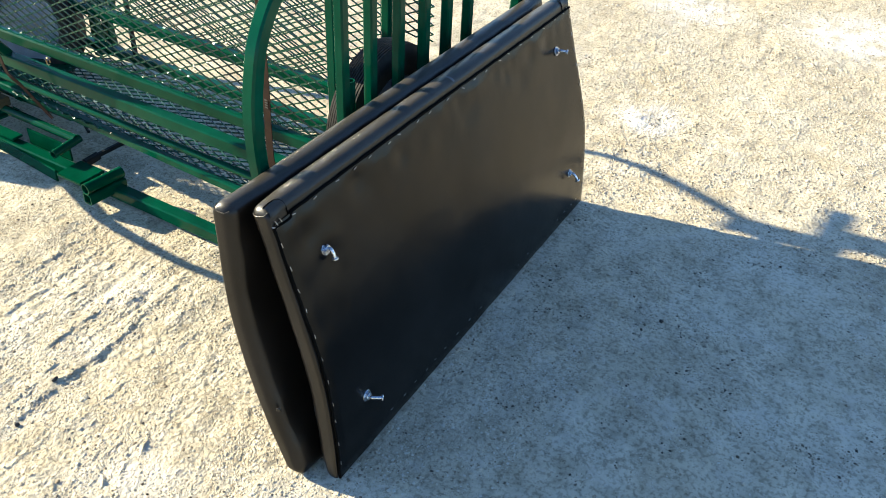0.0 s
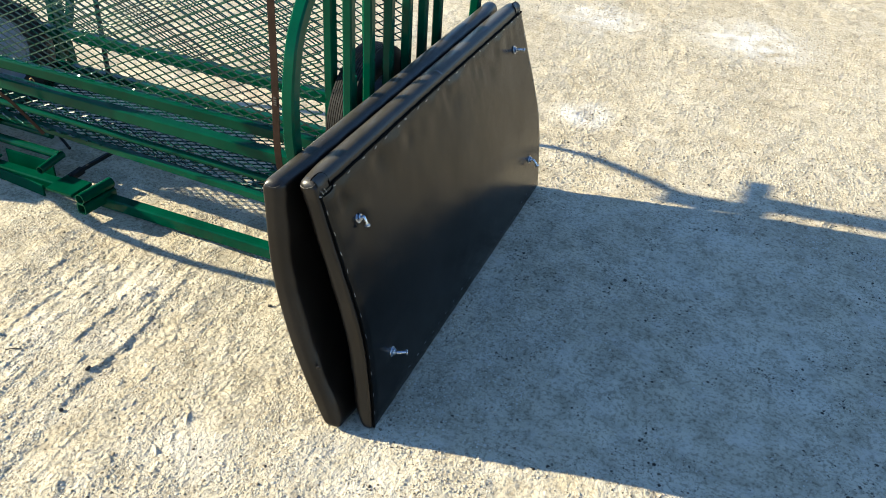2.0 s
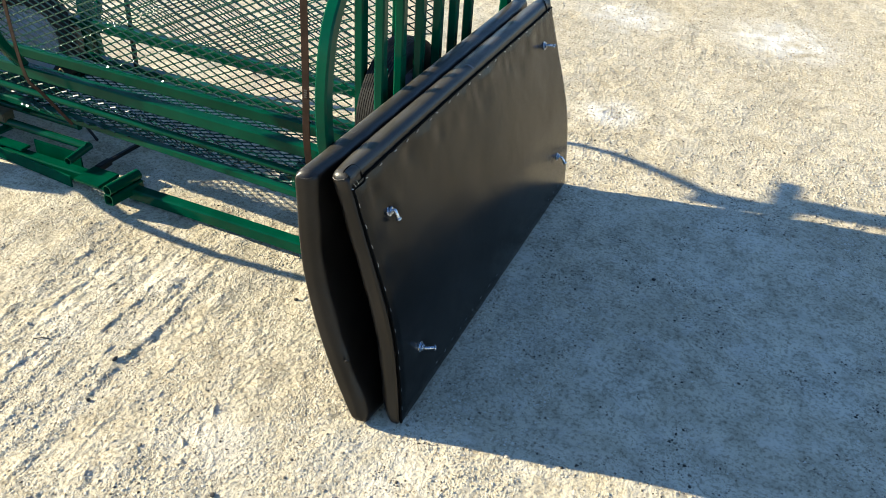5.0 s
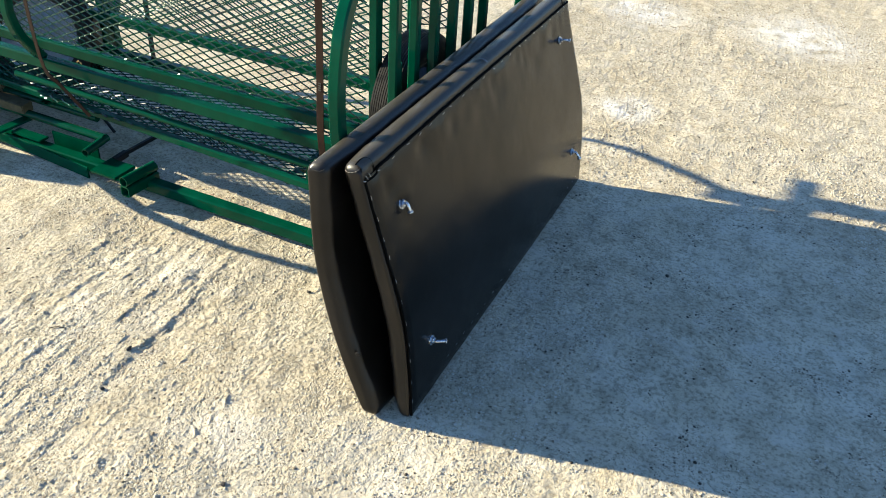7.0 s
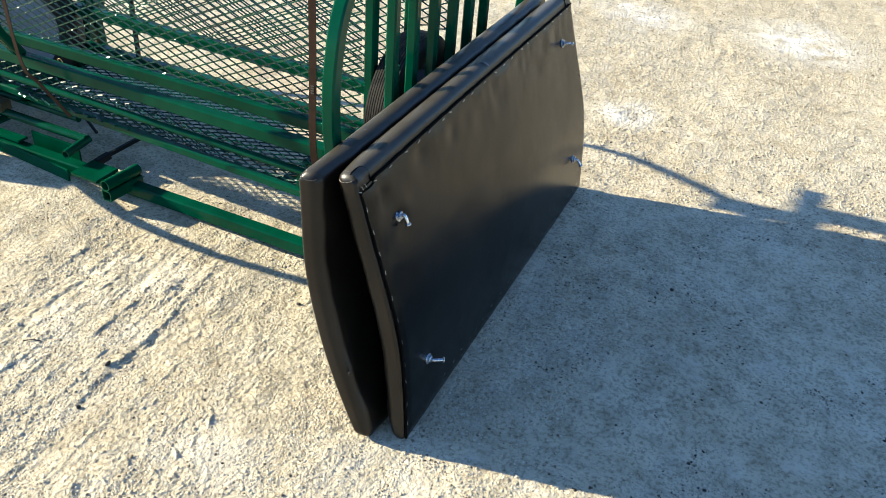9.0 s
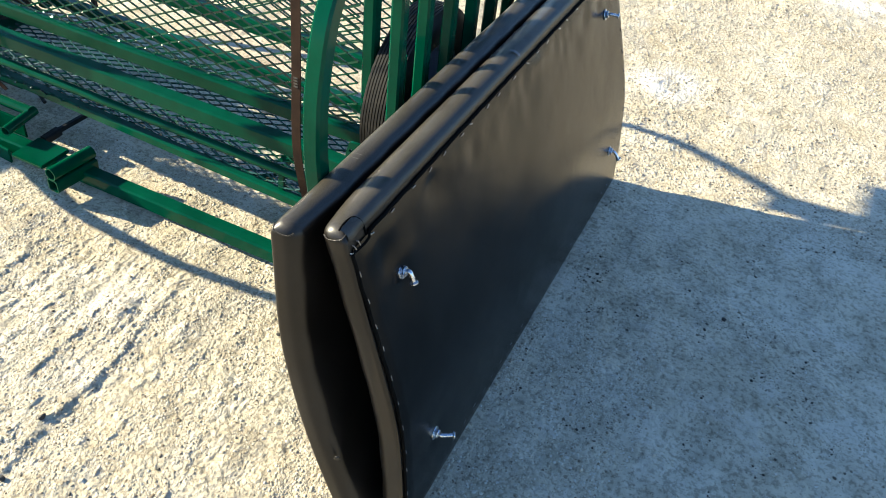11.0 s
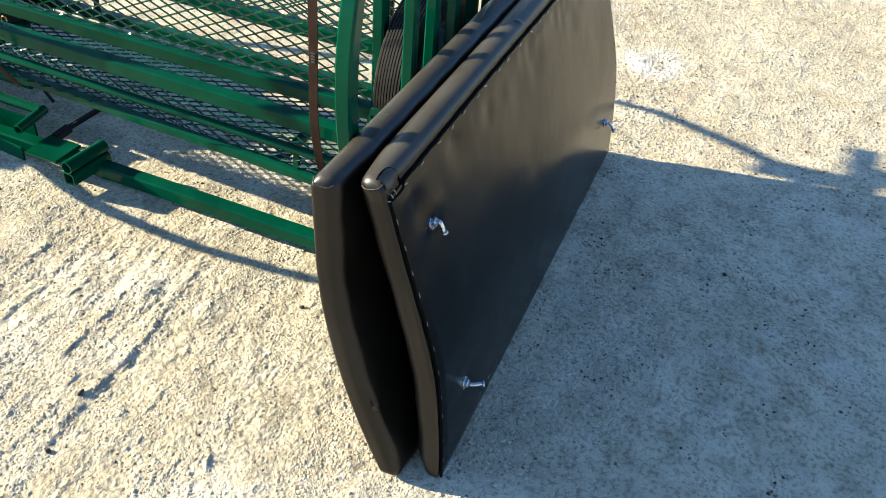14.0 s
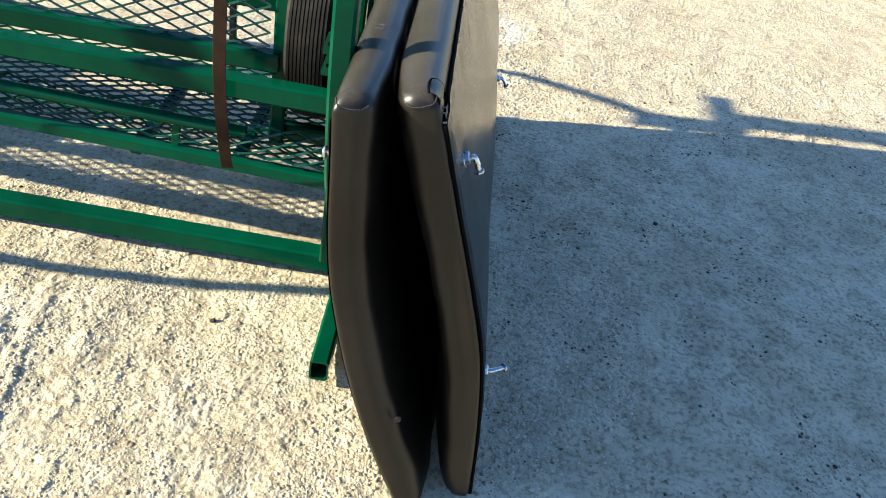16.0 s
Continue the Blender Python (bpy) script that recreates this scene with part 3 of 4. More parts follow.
hoop(-0.268, [(0.34, 0.05), (0.30, 0.15), (0.22, 0.27), (0.145, 0.37), (0.105, 0.48), (0.086, 0.57), (0.079, 0.66), (0.088, 0.75), (0.12, 0.845), (0.20, 0.92), (0.38, 0.955), (0.61, 0.96)])
# unseen far end frame, bent to throw the curved shadows on the sand
far_hoop = [(-1.9, 0.342, 0.06), (-1.9, 0.327, 0.16), (-1.9, 0.282, 0.22), (-1.9, 0.189, 0.295), (-1.9, 0.132, 0.375), (-1.9, 0.102, 0.44), (-1.9, 0.092, 0.56), (-1.9, 0.112, 0.72), (-1.9, 0.182, 0.86), (-1.9, 0.362, 0.94), (-1.9, 0.66, 0.96), (-1.9, 0.85, 0.92), (-1.9, 0.98, 0.872), (-1.9, 1.1, 0.79), (-1.9, 1.17, 0.72), (-1.9, 1.18, 0.64), (-1.9, 1.16, 0.4), (-1.9, 1.1, 0.2), (-1.9, 1, 0.06)]
bar("end_hoop", smooth_path(far_hoop, 5), 0.026, 0.026, GREEN, cart, ref=(1, 0, 0))
for y in (0.387, 0.488, 0.597, 0.706, 0.81, 0.915):
    bar("slat", [(-0.30, y, 0.05), (-0.30, y, 0.955)], 0.024, 0.024, GREEN, cart, ref=(0, 1, 0))

# near sheet carried up out of view so that it shades the cushion tops
expanded("side_mesh", (-2.0, 0.515, 0.375), (1, 0, 0), (0, 0, 1), 1.575, 0.75, cart, "green expanded metal sheet", -0.30)
expanded("side_mesh", (-2.0, 0.79, 0.375), (1, 0, 0), (0, 0, 1), 1.55, 0.6, cart, "green expanded metal sheet", -0.30)
expanded("side_mesh", (-0.45, 0.79, 0.575), (1, 0, 0), (0, 0, 1), 0.125, 0.4, cart, "green expanded metal sheet", -0.30)
expanded("floor_mesh", (-1.6, 0.45, 0.2), (1, 0, 0), (0, 1, 0), 1.3, 0.34, cart, "green expanded metal sheet", 0.55)
expanded("skirt_mesh", (-2.0, 0.50, 0.212), (1, -0.0465, 0), (0, 0.12, 1), 1.69, 0.062, cart, "green expanded metal sheet", -0.62)


def wheel(centre, axis, r, width, parent, rim=0.64):
    axis = Vector(axis).normalized()
    side = axis.cross(Vector((0, 0, 1))).normalized()
    ref = side.cross(axis)
    hub = thing("wheel", centre, "ribbed black rubber tyre on a pale rim", "wheel")
    adopt(hub, parent)
    prof = [(-0.40, rim - 0.04), (-0.47, 0.72), (-0.5, 0.82), (-0.47, 0.92), (-0.40, 0.965)]
    ribs = 10
    for k in range(ribs):
        a = -0.36 + 0.72 * k / (ribs - 1)
        lift = -0.09 * a * a
        prof += [(a - 0.033, 0.985 + lift), (a - 0.027, 1.0 + lift), (a + 0.027, 1.0 + lift), (a + 0.033, 0.985 + lift)]
        if k < ribs - 1:
            prof += [(a + 0.035, 0.972 + lift), (a + 0.045, 0.972 + lift)]
    prof += [(0.40, 0.965), (0.47, 0.92), (0.5, 0.82), (0.47, 0.72), (0.40, rim - 0.04)]

    def spin(bm, prof, n=56):
        loops = []
        for k in range(n):
            a = 2 * math.pi * k / n
            d = side * math.cos(a) + ref * math.sin(a)
            loops.append([bm.verts.new(Vector(centre) + axis * (q * width) + d * (s * r)) for q, s in prof])
        for k in range(n):
            a, b = loops[k], loops[(k + 1) % n]
            for j in range(len(prof) - 1):
                bm.faces.new((a[j], a[j + 1], b[j + 1], b[j]))
        return bm
    part("tyre", spin(bmesh.new(), prof), RUBBER, hub)
    part("rim", spin(bmesh.new(), [(-0.36, 0.001), (-0.36, 0.2), (-0.2, 0.3), (-0.2, rim - 0.14), (-0.41, rim - 0.03), (-0.3, rim), (0.3, rim), (0.41, rim - 0.03), (0.2, rim - 0.14), (0.2, 0.3), (0.36, 0.2), (0.36, 0.001)], 40), RIM, hub, "pale grey painted rim")
    return hub


wheel((-0.378, 0.65, 0.41), (1, 0, 0), 0.195, 0.08, cart)
wheel((-1.815, 0.69, 0.268), (0.45, -1, 0.45), 0.19, 0.085, cart, 0.72)
# out of view, placed to shade the ground under the cart's far end
wheel((-2.02, 0.60, 0.205), (1, 0, 0), 0.205, 0.09, cart)
# unseen wheel, added for the broad shadow it throws beside the drawbar
wheel((-2.45, 0.198, 0.2), (0, 1, 0), 0.2, 0.088, cart)
# out of view, added only to join that wheel to the cart
bar("axle", [(-2.45, 0.19, 0.2), (-2.45, 0.42, 0.2)], 0.024, 0.024, BLACK, cart, "black steel bar added to tie the unseen wheel", rnd=True)
bar("unseen_tie_arm", [(-2.46, 0.42, 0.2), (-1.93, 0.43, 0.2)], 0.03, 0.03, GREEN, cart)
# wheel added to shade the ground seen between the far rails
wheel((-2.14, 0.84, 0.205), (1, 0, 0), 0.205, 0.09, cart)
bar("foot_bar", [(-0.45, 0.555, 0.205), (-0.28, 0.555, 0.205)], 0.03, 0.03, GREEN, cart)
bar("cross_member", [(-0.66, 0.44, 0.178), (-0.66, 0.69, 0.178)], 0.024, 0.02, GREEN, cart)
bar("cross_member", [(-0.485, 0.44, 0.178), (-0.485, 0.69, 0.178)], 0.024, 0.02, GREEN, cart)
bar("far_post", [(-0.662, 1.075, 0.94), (-0.662, 1.075, 0.0)], 0.016, 0.016, BLACK, cart, "thin black steel post", ref=(0, 1, 0))

# bracket and drawbar pieces on the ground rail
bar("bracket_tube", [(-1.168, 0.322, 0.078), (-1.158, 0.445, 0.078)], 0.034, 0.034, GREEN, cart, rnd=True, hollow=0.003)
bar("bracket_tube", [(-1.168, 0.322, 0.045), (-1.158, 0.445, 0.045)], 0.034, 0.034, GREEN, cart, hollow=0.003)
part("plate", block(bmesh.new(), (-1.335, 0.355, 0.046), (-1.235, 0.445, 0.056)), GREEN, cart)
bar("drawbar_tube", [(-1.95, 0.483, 0.094), (-1.388, 0.483, 0.092)], 0.028, 0.028, GREEN, cart, rnd=True, hollow=0.003)
bar("drawbar_tube", [(-1.384, 0.392, 0.083), (-1.394, 0.497, 0.088)], 0.026, 0.026, GREEN, cart, rnd=True, hollow=0.003)
bar("drawbar_tube", [(-1.95, 0.535, 0.123), (-1.462, 0.535, 0.121)], 0.024, 0.024, GREEN, cart, rnd=True)
bar("channel_wall", [(-1.74, 0.400, 0.034), (-1.366, 0.374, 0.026)], 0.006, 0.040, GREEN, cart)
part("channel_back", block(bmesh.new(), (-1.60, 0.462, 0.016), (-1.405, 0.468, 0.072)), GREEN, cart)
part("channel_floor", block(bmesh.new(), (-1.60, 0.405, 0.012), (-1.405, 0.460, 0.018)), GREEN, cart)
part("plate", block(bmesh.new(), (-1.72, 0.404, 0.054), (-1.592, 0.442, 0.062)), GREEN, cart)
bar("flat_bar", [(-1.752, 0.30, 0.067), (-1.736, 0.532, 0.067)], 0.042, 0.008, GREEN, cart)
part("plate", block(bmesh.new(), (-1.674, 0.497, 0.136), (-1.640, 0.535, 0.141)), GREEN, cart)
part("tube_lug", block(bmesh.new(), (-1.668, 0.526, 0.130), (-1.648, 0.540, 0.137), 0.001), GREEN, cart)
# sheet added to block lit ground where the far end is only dark
part("blocking_sheet", block(bmesh.new(), (-1.99, 0.47, 0.186), (-1.605, 0.785, 0.191)), GREEN, cart)
bar("pin", [(-1.49, 0.578, 0.108), (-1.405, 0.542, 0.085)], 0.010, 0.010, BLACK, cart, "black steel pin", rnd=True)
bar("brace_rod", [(-1.326, 0.45, 0.05), (-1.312, 0.66, 0.055)], 0.013, 0.013, BLACK, cart, "black steel rod")
bar("brace_rod", [(-1.326, 0.45, 0.045), (-1.325, 0.50, 0.048)], 0.022, 0.022, BLACK, cart, "black steel collar")
bar("hanging_rod", [(-1.435, 0.80, 1.0), (-1.44, 0.80, 0.24)], 0.013, 0.013, BLACK, cart, "thin black steel rod", ref=(0, 1, 0))
bar("back_post", [(-1.80, 1.0, 0.10), (-1.84, 1.0, 0.58)], 0.03, 0.03, GREEN, cart, ref=(0, 1, 0))
bar("back_post", [(-1.79, 0.93, 0.10), (-1.76, 0.93, 0.58)], 0.03, 0.03, GREEN, cart, ref=(0, 1, 0))
bar("corner_hoop", smooth_path([(-1.50, 0.412, 0.366), (-1.50, 0.375, 0.42), (-1.50, 0.35, 0.46), (-1.50, 0.335, 0.51), (-1.50, 0.335, 0.56), (-1.50, 0.36, 0.70), (-1.49, 0.45, 0.85), (-1.49, 0.62, 0.95)], 5), 0.028, 0.028, GREEN, cart, ref=(1, 0, 0))
bar("pipe_stub", [(-0.318, 0.437, 0.45), (-0.318, 0.437, 0.612)], 0.022, 0.022, GREEN, cart, ref=(0, 1, 0), rnd=True, hollow=0.003)
# unseen bars added on the far hoop to throw the block and band shadows
bar("shadow_caster_plate", [(-1.9, 0.97, 0.963), (-1.9, 1.165, 0.963)], 0.03, 0.032, GREEN, cart)
bar("shadow_caster_bar", [(-1.9, 1.002, 0.972), (-1.9, 1.002, 1.3)], 0.098, 0.02, GREEN, cart, ref=(1, 0, 0))
bar("shadow_caster_arm", [(-1.9, 0.958, 0.855), (-1.9, 0.94, 0.985)], 0.085, 0.02, GREEN, cart, ref=(1, 0, 0))


def lobe_plate(outline, hole, r, y, thick, n=24):
    """A flat plate in the xz plane with one round hole; outline runs round it."""
    def edge(a):
        best = None
        d = (math.cos(a), math.sin(a))
        for (x0, z0), (x1, z1) in zip(outline, outline[1:] + outline[:1]):
            ex, ez = x1 - x0, z1 - z0
            det = ex * d[1] - ez * d[0]
            if abs(det) < 1e-12:
                continue
            fx, fz = x0 - hole[0], z0 - hole[1]
            reach, along = (ex * fz - ez * fx) / det, (d[0] * fz - d[1] * fx) / det
            if reach > 0 and -1e-6 <= along <= 1 + 1e-6 and (best is None or reach < best):
                best = reach
        return best
    bm = bmesh.new()
    loops = []
    turns = [2 * math.pi * k / n for k in range(n)]
    for outer_side, w in ((False, 0), (True, 0), (True, thick), (False, thick)):
        reach = [edge(a) if outer_side else r for a in turns]
        loops.append([bm.verts.new((hole[0] + q * math.cos(a), y + w, hole[1] + q * math.sin(a))) for q, a in zip(reach, turns)])
    for a, b in zip(loops, loops[1:] + loops[:1]):
        for k in range(n):
            bm.faces.new((a[k], a[(k + 1) % n], b[(k + 1) % n], b[k]))
    return bm


for x, z in ((-0.3035, 0.518), (-0.3035, 0.4865)):
    outline = [(x + 0.020, z + 0.018), (x - 0.006, z + 0.017), (x - 0.008, z + 0.015), (x - 0.0145, z - 0.011), (x - 0.0140, z - 0.014), (x - 0.0115, z - 0.0155), (x + 0.020, z - 0.0155)]
    part("hinge_plate", lobe_plate(outline, (x - 0.004, z), 0.0034, 0.249, 0.005), GREEN, cart)

BRASS = make_metal("dull_brass", (0.45, 0.33, 0.16), 0.35)
ring = [Vector((-1.449 + 0.009 * math.cos(a), 0.496, 0.324 + 0.011 * math.sin(a))) for a in [2 * math.pi * k / 18 for k in range(15)]]
bm = bmesh.new()
sweep(bm, ring, profile_round(0.0016, 6), (0, 1, 0))
part("ring_clip", bm, BRASS, cart, "dull brass ring clip")

# ---- cushions ----
OUT_BACK = [(-0.010, 0.0), (-0.023, 0.14), (-0.042, 0.262), (-0.073, 0.367), (-0.106, 0.465), (-0.134, 0.552), (-0.152, 0.610)]
IN_BACK = [(-0.108, 0.0), (-0.142, 0.07), (-0.176, 0.15), (-0.208, 0.243), (-0.235, 0.35), (-0.246, 0.43), (-0.251, 0.51), (-0.257, 0.597)]


def skew(a, total, amount):
    """How far the board has slipped along y at length a from its foot."""
    return -amount * (1 - a / total)


def curve2(pts, n):
    """n points evenly along a smooth line through (x, z) points, with its outward normals."""
    p = smooth_path([(x, 0, z) for x, z in pts], 8)
    d = np.cumsum([0] + [(b - a).length for a, b in zip(p, p[1:])])
    xs, zs = [v.x for v in p], [v.z for v in p]
    s = np.linspace(0, d[-1], n)
    x, z = np.interp(s, d, xs), np.interp(s, d, zs)
    tx, tz = np.gradient(x), np.gradient(z)
    ln = np.hypot(tx, tz)
    return s, x, z, tz / ln, -tx / ln


ROLL = 0.0185


def cushion(label, back, sign, y0, y1, thick, swell, slip, foot):
    """A padded board: back is its board side's section, sign +1 where that side faces +x."""
    s, x, z, nx, nz = curve2(back, 60)
    nx, nz = nx * sign, nz * sign
    total, r = s[-1], 0.021
    top = thing("cushion", (back[0][0], (y0 + y1) / 2, 0), label, "cushion", "pair of padded panels")

    def steps(a, b, n):
        e = np.array([0, 0.15, 0.35, 0.6, 0.85, 1.0]) * r
        return np.concatenate([a + e, np.linspace(a + r, b - r, n)[1:-1], (b - e)[::-1]])
    ss, yy = steps(0, total, 46), steps(y0, y1, 80)
    ww = np.concatenate([[0, 0.0007, 0.002, 0.004, 0.007, 0.0105, 0.0145], [thick - r], thick - r + r * np.array([0.25, 0.5, 0.75, 0.92, 1.0])])
    bm = bmesh.new()
    seen = {}

    def vert(a, w, y):
        key = (round(a, 6), round(w, 6), round(y, 6))
        if key in seen:
            return seen[key]
        ia, iy, iw = min(max(a, r), total - r), min(max(y, y0 + r), y1 - r), min(w, thick - r)
        d = Vector((a - ia, w - iw, y - iy))
        if d.length > 1e-9:
            d = d.normalized() * r
        if w < 0.006:                     # small roll at the board's edge
            k = 1 - 0.0035 / r * (1 - w / 0.006) ** 2
            d.x, d.z = (d.x if a > total / 2 else d.x * k), d.z * k
        if w < ROLL and a > total / 2:    # the cover is drawn round the upper edge
            d.x *= 1 - (ROLL - math.sqrt(ROLL ** 2 - (ROLL - w) ** 2)) / r
        a2, w2, y2 = ia + d.x, iw + d.y, iy + d.z
        edge = min(a2, total - a2, y2 - y0, y1 - y2)
        ends = min(1, max(0, min(y2 - y0, y1 - y2)) / 0.14)
        puff = (swell * (1 - (1 - ends) ** 2) + 0.004 * min(1, max(0, edge) / 0.1)) * (w / thick)
        w2 *= foot + (1 - foot) * min(1, a2 / 0.08) ** 0.6
        tuck = 0.0016 * math.sin(y2 * 61 + 3 * math.sin(a2 * 17)) * math.sin(a2 * 23 + 1.3) * (w / thick)
        f = lambda arr: float(np.interp(a2, s, arr))
        w2 += puff + tuck
        low = max(0.0, 1 - a2 / 0.05)
        w2 += 0.009 * max(0.0, 1 - a2 / 0.022) ** 2 * (1 - w / thick)      # the foot is rounded on both sides
        lift = -f(nz) * w2
        p = Vector((f(x) - f(nx) * w2, y2 + skew(a2, total, slip), max(f(z) + lift * (1 - 0.85 * low), 0.003)))
        seen[key] = bm.verts.new(p)
        return seen[key]

    def sheet(us, vs, make):
        for a, b in zip(us, us[1:]):
            for c, d in zip(vs, vs[1:]):
                bm.faces.new((make(a, c), make(b, c), make(b, d), make(a, d)))
    sheet(ss, yy, lambda a, y: vert(a, 0.0, y))
    sheet(ss, yy, lambda a, y: vert(a, ww[-1], y))
    sheet(ss, ww, lambda a, w: vert(a, w, y0))
    sheet(ss, ww, lambda a, w: vert(a, w, y1))
    sheet(yy, ww, lambda y, w: vert(0.0, w, y))
    sheet(yy, ww, lambda y, w: vert(total, w, y))
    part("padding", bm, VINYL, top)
    return top, (s, x, z, nx, nz, slip)


outer, oc = cushion("black vinyl padded panel with stapled back, stood on sand", OUT_BACK, 1, -0.036, 1.205, 0.043, 0.014, 0.021, 0.62)
inner, ic = cushion("black vinyl padded panel stood on edge, leaning on the green cart", IN_BACK, -1, -0.057, 1.195, 0.042, 0.008, 0.031, 0.96)


def on_back(c, h, y, off=0.0):
    """The place on a board side at height h along the section, and its normal."""
    s, x, z, nx, nz, slip = c
    y = y + skew(h, s[-1], slip)
    f = lambda a: float(np.interp(h, s, a))
    nrm = Vector((f(nx), 0, f(nz))).normalized()
    return Vector((f(x), y, f(z))) + nrm * off, nrm


def back_sheet(c, top, y0, y1, h0, h1, name, label, seed):
    """The backing sheet, tacked over the wrapped edges: a little loose, puckered towards its tacks."""
    bm = bmesh.new()
    nh, ny = 64, 150
    rows = []
    rng = np.random.default_rng(seed)
    amp = rng.uniform(0.3, 1.0, 40)
    dents = [(h1 - 0.055, y0 + 0.065, 0.026, -0.0026), (h1 - 0.115, y0 + 0.095, 0.024, -0.0026), (h1 - 0.09, y0 + 0.12, 0.03, 0.0020), (0.15, y0 + 0.105, 0.025, -0.0022)]
    dents += [(h1 - rng.uniform(0.015, 0.075), rng.uniform(y0 + 0.15, y1 - 0.03), rng.uniform(0.016, 0.034), rng.uniform(-0.0030, 0.0022)) for _ in range(26)]
    dents += [(rng.uniform(h0 + 0.05, h1 - 0.1), rng.uniform(y0, y1), rng.uniform(0.04, 0.09), rng.uniform(-0.0018, 0.0018)) for _ in range(10)]
    for j in range(ny + 1):
        y = y0 + (y1 - y0) * j / ny
        row = []
        for i in range(nh + 1):
            h = h0 + (h1 - h0) * i / nh
            e = min(i, nh - i, j, ny - j)
            up = (h - h0) / (h1 - h0)
            wob = 0.0022 * math.sin(y * 47 + seed) * math.sin(y * 19) * amp[int(up * 39)] if e < 1 else 0
            pucker = 0.0013 * math.exp(-((1 - up) / 0.07)) * math.sin(y * 71 + 3 * math.sin(y * 23) + 2 * math.sin(y * 7.7)) * amp[int((y - y0) / (y1 - y0) * 39)] + 0.0006 * math.exp(-(y - y0) / 0.05) * math.sin(h * 80)
            slack = 0.0018 * math.sin(y * 9.1 + 1.3) * math.sin(up * 3.1) + 0.0003 * math.sin(y * 21 + h * 13) + sum(d * math.exp(-((h - hc) ** 2 + (y - yc) ** 2) / r ** 2) for hc, yc, r, d in dents)
            off = max(0.0012, 0.0050 + pucker + slack) if e > 1 else (0.0038 if e else 0.0026)
            p, nrm = on_back(c, h + (wob if i in (0, nh) else 0), y, off)
            p.y += wob if j in (0, ny) else 0
            row.append(bm.verts.new(p))
        rows.append(row)
    for a, b in zip(rows, rows[1:]):
        for i in range(nh):
            bm.faces.new((a[i], a[i + 1], b[i + 1], b[i]))
    return part(name, bm, BACKING, top, label)


H_TOP = 0.596
sheet_out = back_sheet(oc, outer, -0.027, 1.201, 0.010, H_TOP, "backing_sheet", "stapled black vinyl backing sheet", 8)
back_sheet(ic, inner, -0.049, 1.189, 0.012, 0.588, "backing_sheet", "stapled black vinyl backing sheet", 9)


# near-black that paints the shade inside gaps and open folds
GAP_SHADE = make_vinyl("gap_shade_black", (0.0008, 0.0008, 0.0008), 0.85, 0.0, 0.0, 0.06)


def near_edge(h):
    """Where the backing's near edge runs, in y, at length h up the board."""
    return float(np.interp(h, [0.0, 0.3, 0.42, 0.55, 0.6], [-0.027, -0.025, -0.026, -0.030, -0.033]))


def gap_shade(c, top, y1, h0, h1):
    """A black bead painting the shade in the gap round the backing sheet, slightly wavy."""
    pts = []
    for k in range(110):
        y = y1 + (0.018 - y1) * k / 109
        pts.append(on_back(c, h1 + 0.0007 * math.sin(k * 1.3) * math.sin(k * 0.37) + 0.002 * math.sin(y * 4.2), y, 0.0022)[0])
    for h, y in ((h1 - 0.004, 0.015), (h1 - 0.008, 0.013), (h1 - 0.009, 0.0), (h1 - 0.008, -0.015), (h1 - 0.007, -0.026), (h1 - 0.009, -0.032)):
        pts.append(on_back(c, h, y, 0.002)[0])
    for k in range(2, 50):
        h = h1 + (h0 - h1) * k / 49
        pts.append(on_back(c, h, near_edge(h) + 0.0014 * math.sin(k * 0.9) * math.sin(k * 0.31), 0.0022)[0])
    bm = bmesh.new()
    sweep(bm, pts, profile_round(0.0030, 6), (1, 0.05, 0.02))
    return part("gap_shade", bm, GAP_SHADE, top, "black line standing for the shaded gap round the backing")


gap_shade(oc, outer, 1.201, 0.012, H_TOP + 0.0018)


def staple(parent, c, h, y, turn, off=0.0046):
    """One wire staple, flat on the backing; turn 0 lies along y."""
    p, nrm = on_back(c, h, y, off)
    up = nrm.cross(Vector((0, 1, 0))) * -1
    d = Vector((0, 1, 0)) * math.cos(turn) + up * math.sin(turn)
    bm = bmesh.new()
    sweep(bm, [p - d * 0.0049 - nrm * 0.003, p - d * 0.0046, p + d * 0.0046, p + d * 0.0049 - nrm * 0.003], profile_square(0.0015, 0.0009, 0.0002), nrm + up * 0.01)
    return part("staple", bm, STAPLE, parent, "", False)


rng = random.Random(21)
y = 0.02
while y < 1.18:
    staple(sheet_out, oc, H_TOP - 0.0034 + rng.uniform(-0.0012, 0.0012), y, rng.uniform(-0.3, 0.5))
    y += rng.uniform(0.035, 0.075)
y = 0.02
while y < 1.18:
    staple(sheet_out, oc, 0.041 + rng.uniform(-0.002, 0.002), y, rng.uniform(-0.25, 0.25))
    y += rng.uniform(0.035, 0.06)
h = 0.05
while h < 0.56:
    staple(sheet_out, oc, h, near_edge(h) + 0.0048 + rng.uniform(-0.001, 0.001), math.pi / 2 + rng.uniform(-0.2, 0.2), 0.0034)
    staple(sheet_out, oc, h + 0.02, 1.189, math.pi / 2 + rng.uniform(-0.2, 0.2))
    h += rng.uniform(0.042, 0.062)


